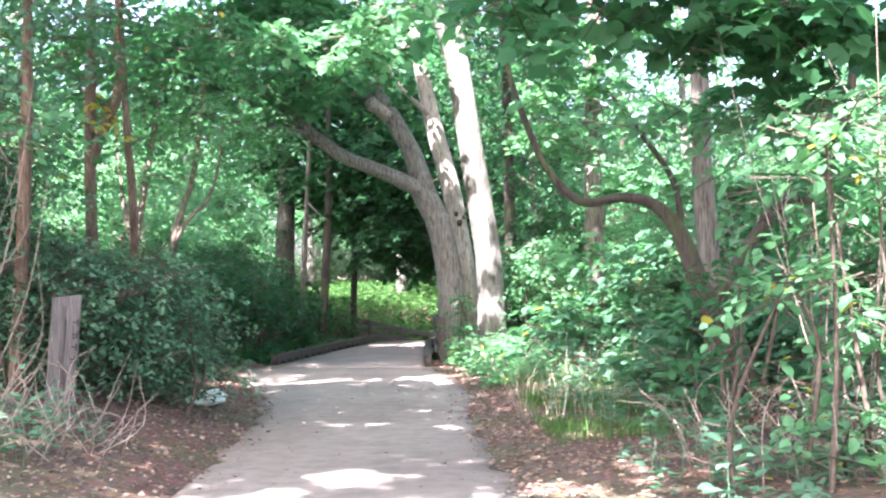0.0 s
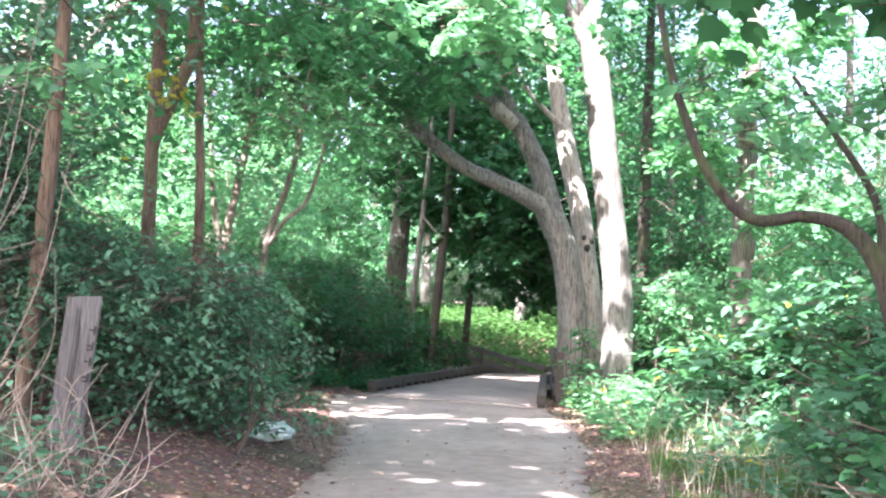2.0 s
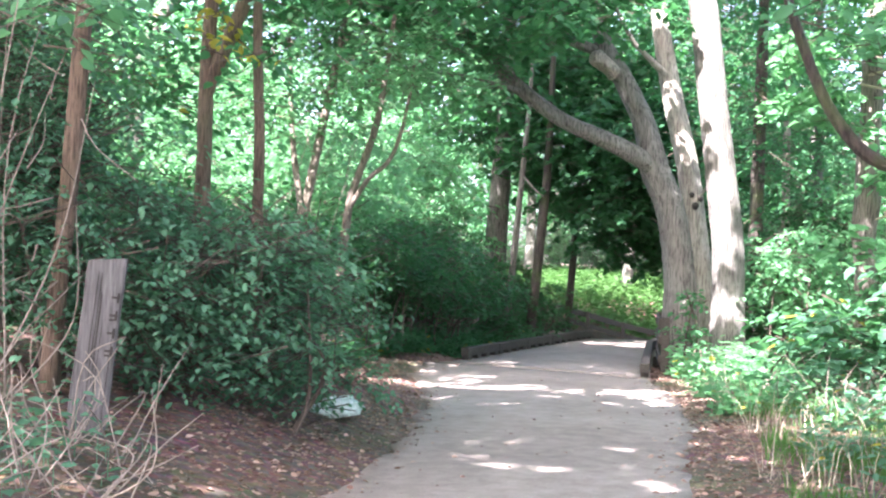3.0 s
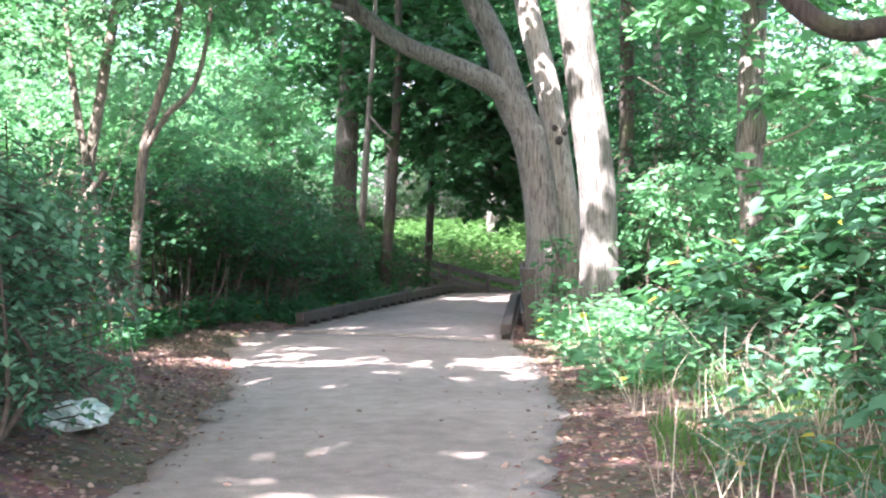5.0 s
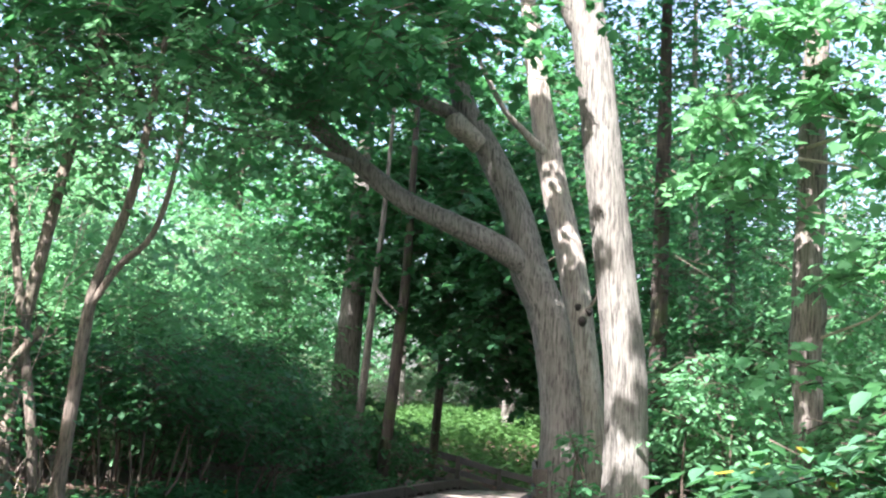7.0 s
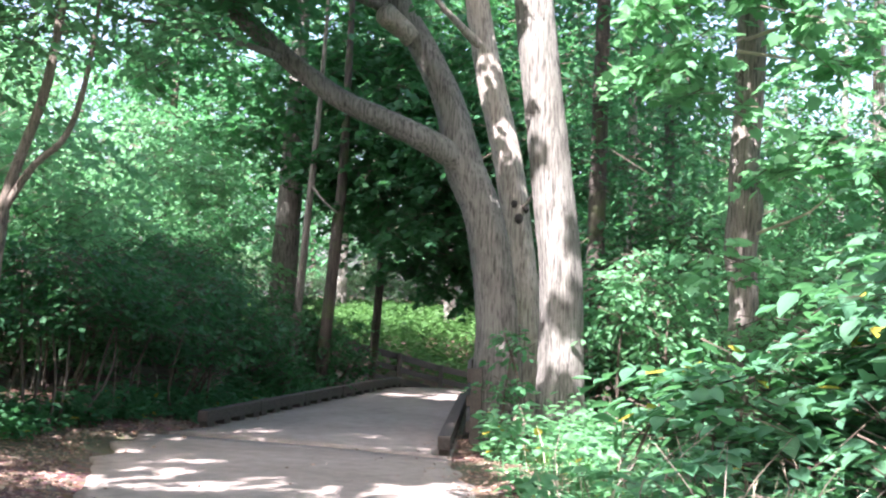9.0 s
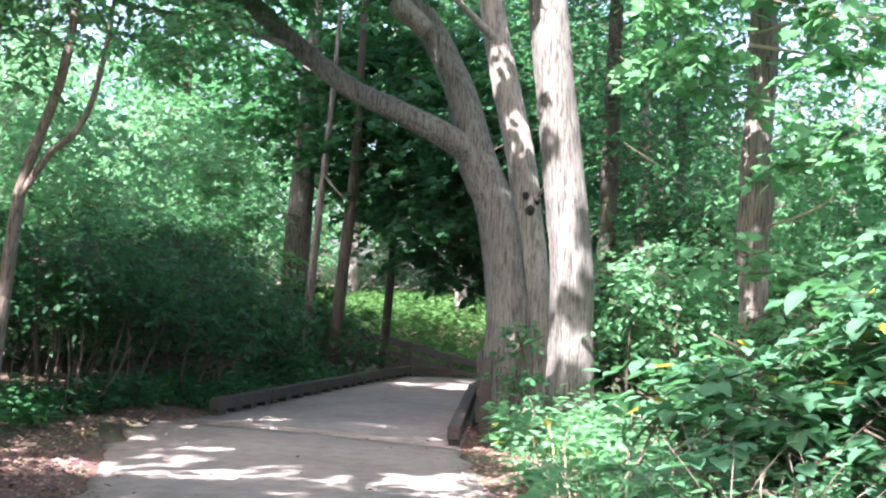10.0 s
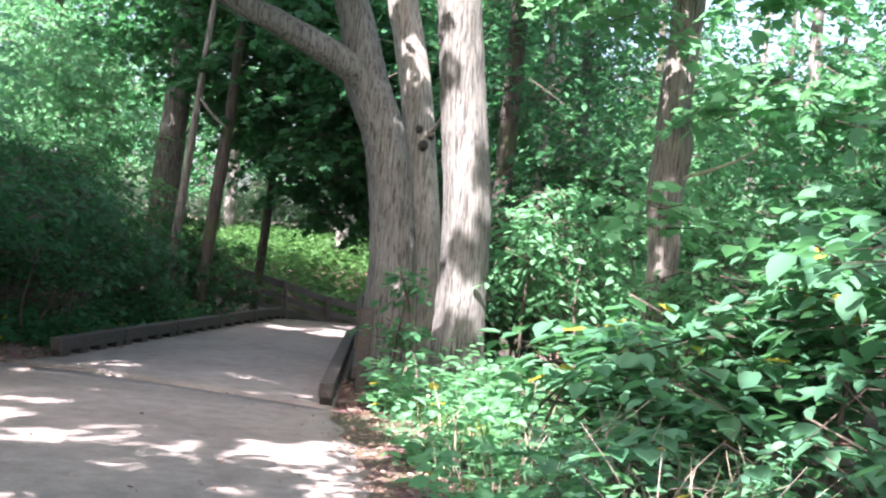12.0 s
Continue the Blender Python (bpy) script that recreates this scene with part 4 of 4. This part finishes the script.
# one more unseen crown, set to keep sun off the leaning trunk and limb
tree("shade_tree", (-8.5, 20.0, 0.6), "tall leafy tree added out of view to shade the scene",
     [("trunk", [(-8.5, 20, 0.3, 0.22), (-8.3, 20, 4, 0.18), (-6.6, 20, 8.5, 0.12), (-3.2, 20, 11.5, 0.05)]), ("limb", [(-6.6, 20, 8.5, 0.08), (-4.5, 20, 9.0, 0.06), (-2.6, 20, 9.4, 0.03)])], BARK_GREY,
     [dict(vols=[(-5.2, 20, 11.2, 1.9, 0.9, 1.1), (-3.0, 20, 9.4, 0.7, 0.8, 1.7), (-3.5, 20, 11.4, 0.8, 0.8, 0.9)], sprays=250, per=11, size=0.2, mats=LEAF_MID, shape=LOBED, seed=541, spread=0.55, clump=0.3)], group="trees over the path")
# leaf sprays in view, hung on the first of the added trees
foliage("crown", bpy.data.objects["shade_tree"], [(-1.35, 16, 4.65, 1.1, 0.8, 0.28), (-0.3, 15.5, 4.9, 0.7, 0.7, 0.2)], 80, 9, 0.13, LEAF_BRIGHT, LOBED, 530, clump=0.2)

# ---- things beside the path ----


def build_post():
    p = empty_thing("wooden_post", (-3.5, 11.3, 0.3), "weathered grey square post with carved dark letters", "post")
    m = Matrix.Translation((-3.545, 11.35, 0.72)) @ pose(0, 0, 0, 0, 5.5, 24)
    bm = bmesh.new()
    box(bm, (0.235, 0.2, 1.5), Matrix.Identity(4))
    bmesh.ops.subdivide_edges(bm, edges=[e for e in bm.edges if abs(e.verts[0].co.z - e.verts[1].co.z) > 1], cuts=14)
    bmesh.ops.bevel(bm, geom=[e for e in bm.edges if abs(e.verts[0].co.z - e.verts[1].co.z) > 0.02], offset=0.014, segments=2, affect="EDGES")
    for v in bm.verts:
        v.co += Vector((noise.noise(v.co * 5) * 0.008, noise.noise(v.co * 5 + Vector((9, 0, 0))) * 0.008, 0.02 * v.co.x / 0.12 if v.co.z > 0.7 else 0))
    bm.transform(m)
    part("post_body", bm, TIMBER_POST, p)
    for j in range(7):      # splits in the grain
        bm = bmesh.new()
        zz = random.uniform(-0.1, 0.5)
        box(bm, (0.004, 0.004, random.uniform(0.25, 0.6)), m @ Matrix.Translation((random.uniform(-0.1, 0.09), -0.102, zz)))
        part("crack", bm, CARVED, p)
    for j in range(4):      # worn letters, one below the other
        bm = bmesh.new()
        c = m @ Matrix.Translation((0.078, -0.104, 0.52 - 0.11 * j))
        box(bm, (0.05, 0.006, 0.014), c)
        box(bm, (0.014, 0.006, 0.06), c @ Matrix.Translation((0.016, 0.0005, 0.0)))
        if j % 2:
            box(bm, (0.03, 0.0065, 0.012), c @ Matrix.Translation((-0.008, 0.0003, -0.028)))
        part("letter", bm, CARVED, p)


build_post()


def build_bag():
    bm = bmesh.new()
    bmesh.ops.create_icosphere(bm, subdivisions=4, radius=1)
    for v in bm.verts:
        n = 0.22 * noise.noise(v.co * 1.8) + 0.14 * noise.noise(v.co * 4.5 + Vector((3, 1, 0))) + 0.06 * abs(noise.noise(v.co * 11))
        v.co = Vector((v.co.x * 0.25, v.co.y * 0.17, max(v.co.z, -0.35) * 0.13)) * (1 + n)
    z = float(ground_z(-2.95, 14.85))
    bm.transform(Matrix.Translation((-2.97, 14.85, z + 0.05)) @ pose(0, 0, 0, 0, -9, -12))
    me = bpy.data.meshes.new("plastic_bag")
    bm.to_mesh(me)
    bm.free()
    me.materials.append(BAG)
    tagged(new("plastic_bag", me), "crumpled pale green plastic bag lying on leaf litter", "litter")


build_bag()


def build_stone():
    bm = bmesh.new()
    bmesh.ops.create_icosphere(bm, subdivisions=3, radius=0.09)
    for v in bm.verts:
        v.co *= 1 + 0.3 * noise.noise(v.co * 14)
    x, y = -4.95, 25.0
    bm.transform(Matrix.Translation((x, y, float(ground_z(x, y)) + 0.05)))
    me = bpy.data.meshes.new("stone")
    bm.to_mesh(me)
    bm.free()
    me.materials.append(STONE)
    tagged(new("stone", me), "pale orange rounded stone among green herbs", "stone")


build_stone()

# ---- low plants, grass, litter ----


def scatter(count, inside, seed):
    """Places on the ground where inside(x, y) holds."""
    rng = np.random.default_rng(seed)
    out = np.zeros((0, 2))
    while len(out) < count:
        p = rng.uniform((-9, -9), (7, 48), (count * 6, 2))
        out = np.vstack([out, p[inside(p[:, 0], p[:, 1], rng.random(len(p)))]])
    out = out[:count]
    return np.column_stack([out, ground_z(out[:, 0], out[:, 1])]), rng


def litter_zone(x, y, u):
    dl, dr = edge(EDGE_L, y) - x, x - edge(EDGE_R, y)
    pave_in = (dl < 0) & (dr < 0)
    near = np.maximum(dl, dr)
    edge_in = np.minimum(-dl, -dr)
    return (y < 30) & np.where(pave_in, u < 0.012 + 0.5 * np.exp(-edge_in / 0.12), u < np.exp(-np.clip(near - 1.0, 0, 9) / 0.9))


p, rng = scatter(42000, litter_zone, 71)
inside = (p[:, 0] > edge(EDGE_L, p[:, 1])) & (p[:, 0] < edge(EDGE_R, p[:, 1]))
p[:, 2] = np.where(inside, 0.022, p[:, 2] + 0.012)
a = rng.uniform(0, 6.28, len(p))
v, f = leaves(p, np.stack([np.cos(a), np.sin(a), rng.normal(0, 0.12, len(p))], -1), np.array([0, 0, 1.0]) + rng.normal(0, 0.4, (len(p), 3)), rng.uniform(0.022, 0.06, len(p)), OVAL)
tagged(new("leaf_litter", arrays_mesh("leaf_litter", v, [f], [LITTER])), "scattered dry reddish brown fallen leaves", "leaf litter", kind="stuff")


def blades(name, p, rng, h, w, lean, material, label, category):
    n = len(p)
    a = rng.uniform(0, 6.28, n)
    d = np.stack([np.cos(a), np.sin(a), np.zeros(n)], -1)
    s = np.stack([-np.sin(a), np.cos(a), np.zeros(n)], -1)
    hh = h * rng.uniform(0.5, 1.3, n)[:, None]
    ln = lean * rng.uniform(0.2, 1.4, n)[:, None] * hh
    up = np.array([0, 0, 1.0])
    v = np.stack([p - s * w, p + s * w, p + d * ln * 0.35 + up * hh * 0.6 + s * w * 0.8, p + d * ln * 0.35 + up * hh * 0.6 - s * w * 0.8, p + d * ln + up * hh], 1).reshape(-1, 3)
    k = (np.arange(n) * 5)[:, None]
    tagged(new(name, arrays_mesh(name, v, [k + np.array([[0, 1, 2, 3]]), k + np.array([[3, 2, 4]])], [material])), label, category, kind="stuff")


p, rng = scatter(4500, lambda x, y, u: (x - edge(EDGE_R, y) > 0.6) & (x - edge(EDGE_R, y) < 2.6) & (y > 11) & (y < 23) & (u < 0.4 + 0.5 * np.sin(3 * x + 2 * y)), 72)
blades("grass", p, rng, 0.15, 0.005, 0.9, GRASS, "uncut green grass on path verge", "grass")
p, rng = scatter(340, lambda x, y, u: (x - edge(EDGE_R, y) > 0.5) & (x - edge(EDGE_R, y) < 2.0) & (y > 12.5) & (y < 22.5) & (np.sin(2.3 * x + 1.9 * y) > 0.2), 73)
blades("dead_stalks", p, rng, 0.42, 0.0035, 1.0, STALK, "dry straw-coloured dead stalks on verge", "stalks")
p, rng = scatter(210, lambda x, y, u: (edge(EDGE_L, y) - x > 0.9) & (edge(EDGE_L, y) - x < 3.4) & (y > 16) & (y < 28), 74)
blades("dead_stems", p, rng, 0.9, 0.006, 0.7, TWIG, "thin bare dead stems under dark hedge", "stems")


def herbs(name, zone, count, size, h, material, seed, label, yellow=0.0):
    p, rng = scatter(count, zone, seed)
    per = 7
    n = len(p)
    a = rng.uniform(0, 6.28, (n, 1)) + np.arange(per)[None] * 2.4
    hh = h * (0.2 + 1.3 * rng.random((n, 1)) ** 1.6) * np.linspace(0.35, 1, per)[None]
    d = np.stack([np.cos(a), np.sin(a), 0.1 + rng.normal(0, 0.25, (n, per))], -1)
    pos = p[:, None] + np.array([0, 0, 1.0]) * hh[..., None] + d * 0.03
    v, f = leaves(pos.reshape(-1, 3), d.reshape(-1, 3), (np.array([0, 0, 1.0]) + rng.normal(0, 0.3, (n * per, 3))), size * rng.uniform(0.6, 1.3, n * per), OVAL)
    r = 0.004
    off = np.array([[0, r, 0], [r, -r, 0], [-r, -r, 0]])
    t = np.concatenate([p[:, None] + off[None], (p + np.array([0, 0, 1.0]) * hh[:, -1:])[:, None]], 1).reshape(-1, 3)
    k = (np.arange(n) * 4)[:, None] + len(v)
    tf = np.concatenate([k + np.array([0, 1, 3]), k + np.array([1, 2, 3]), k + np.array([2, 0, 3])])
    idx = np.concatenate([np.where(np.repeat(rng.random(n * per) < yellow, 2), 1, 0), np.zeros(len(tf), int)])
    tagged(new(name, arrays_mesh(name, np.vstack([v, t]), [f, tf], [material, LEAF_YELLOW], idx)), label, "undergrowth", kind="stuff")


# these herbs get their sunlit look partly from the brightened green
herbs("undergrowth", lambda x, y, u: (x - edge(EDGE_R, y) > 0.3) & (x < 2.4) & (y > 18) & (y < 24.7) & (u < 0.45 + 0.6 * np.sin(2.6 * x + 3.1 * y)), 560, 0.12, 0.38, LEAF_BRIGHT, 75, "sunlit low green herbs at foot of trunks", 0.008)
herbs("undergrowth", lambda x, y, u: (x - edge(EDGE_R, y) > 0.9) & (x < 6) & (y < 20) & (u < 0.6 + 0.5 * np.sin(1.9 * x + 1.3 * y)), 1400, 0.10, 0.36, LEAF_BLUE, 76, "low green herbs along path verge", 0.01)
herbs("undergrowth", lambda x, y, u: (edge(EDGE_L, y) - x > 0.5 + 0.4 * (y < 22.5)) & (edge(EDGE_L, y) - x < 1.6) & (y > 20.5) & (y < 34), 850, 0.125, 0.3, LEAF_MID, 77, "low green herbs below the hedge", 0.01)
herbs("undergrowth", lambda x, y, u: (edge(EDGE_L, y) - x > 0.9) & (x > -8.5) & (y < 11.5) & (u < 0.5 + 0.6 * np.sin(1.7 * x - 1.2 * y)), 1600, 0.09, 0.35, LEAF_BLUE, 78, "low green herbs among dead twigs")


shrub("sapling", (-0.02, 24.1), "small leafy sapling at foot of leaning trunk", [(-0.05, 24.2, 1.15, 0.2, 0.15, 0.15), (0.02, 24.2, 0.6, 0.2, 0.15, 0.2)], 26, 8, 0.10, LEAF_MID, 95, 3, category="sapling", clump=0.1, spread=0.25)


def meadow():
    rng = np.random.default_rng(79)
    n = 21000
    p = np.column_stack([rng.uniform(-14, 10, n), rng.uniform(41, 60, n)])
    p = p[p[:, 1] > 41.7 + np.clip(p[:, 0] + 4.1, -1, 9) * 0.72]
    n = len(p)
    p = np.column_stack([p, ground_z(p[:, 0], p[:, 1])])
    a = rng.uniform(0, 6.28, (n, 3))
    pos = p[:, None] + np.array([0, 0, 1.0]) * rng.uniform(0.1, 0.75, (n, 3, 1))
    d = np.stack([np.cos(a), np.sin(a), rng.normal(0, 0.3, (n, 3))], -1)
    v, f = leaves(pos.reshape(-1, 3), d.reshape(-1, 3), np.array([0, 0, 1.0]) + rng.normal(0, 0.3, (n * 3, 3)), rng.uniform(0.12, 0.26, n * 3), OVAL)
    tagged(new("meadow", arrays_mesh("meadow", v, [f], [LEAF_MEADOW])), "sunlit bank of dense yellow-green weeds", "meadow", kind="stuff")


meadow()


def dead_branches():
    rng = np.random.default_rng(91)
    for j, (x, y) in enumerate([(-3.3, 9.2), (-3.8, 10.0), (-3.1, 10.4), (-2.9, 9.6), (-3.6, 8.8), (-4.1, 10.6), (-3.4, 10.7), (-3.9, 9.4), (2.3, 10.2), (2.6, 9.2), (2.2, 13.0), (2.4, 8.3), (1.9, 8.9), (2.1, 11.0), (1.3, 18.6), (1.7, 18.1), (2.2, 17.5), (0.95, 19.5)]):
        z = float(ground_z(x, y))
        t = empty_thing("dead_branch", (x, y, z), "bare grey dead branch with brittle twigs on ground", "branch", "dead branches")
        for b in range(14):
            a, l = rng.uniform(0, 6.28), rng.uniform(0.5, 1.1)
            s = np.array([x, y, z - 0.02]) + rng.normal(0, 0.25, 3) * (1, 1, 0)
            e = s + np.array([np.cos(a) * l * 0.6, np.sin(a) * l * 0.6, rng.uniform(0.1, 0.75)])
            m = (s + e) / 2 + rng.normal(0, 0.11, 3)
            limb("twig", t, [(*s, 0.0055), (*m, 0.0045), (*e, 0.002)], TWIG, steps=4, sides=6, seed=b)


dead_branches()


def dead_shrub(x, y, seed):
    """Leafless grey stems standing among the green."""
    rng = np.random.default_rng(seed)
    z = float(ground_z(x, y))
    t = empty_thing("dead_shrub", (x, y, z), "leafless grey shrub of thin tangled stems", "shrub", "leafless shrubs")
    for b in range(10):
        a, h = rng.uniform(0, 6.28), rng.uniform(1.2, 3.6)
        s = np.array([x + rng.normal(0, 0.12), y + rng.normal(0, 0.12), z - 0.05])
        e = s + np.array([np.cos(a) * h * 0.3, np.sin(a) * h * 0.3, h])
        m = (s + e) / 2 + rng.normal(0, 0.12, 3)
        limb("stem", t, [(*s, 0.008), (*m, 0.006), (*e, 0.0025)], TWIG, steps=5, sides=6, seed=b)
        for c in range(3):
            o = s + (e - s) * rng.uniform(0.4, 0.9)
            g = o + rng.normal(0, 0.3, 3) + np.array([0, 0, 0.15])
            limb("twig", t, [(*o, 0.005), (*((o + g) / 2 + rng.normal(0, 0.05, 3)), 0.004), (*g, 0.002)], TWIG, steps=3, sides=5, seed=c)


for j, (x, y) in enumerate([(-4.3, 11.2), (-4.0, 9.6), (-4.9, 12.4), (-5.4, 14.2), (2.9, 9.4), (-5.6, 20.6), (3.6, 14.6)]):
    dead_shrub(x, y, 600 + j)
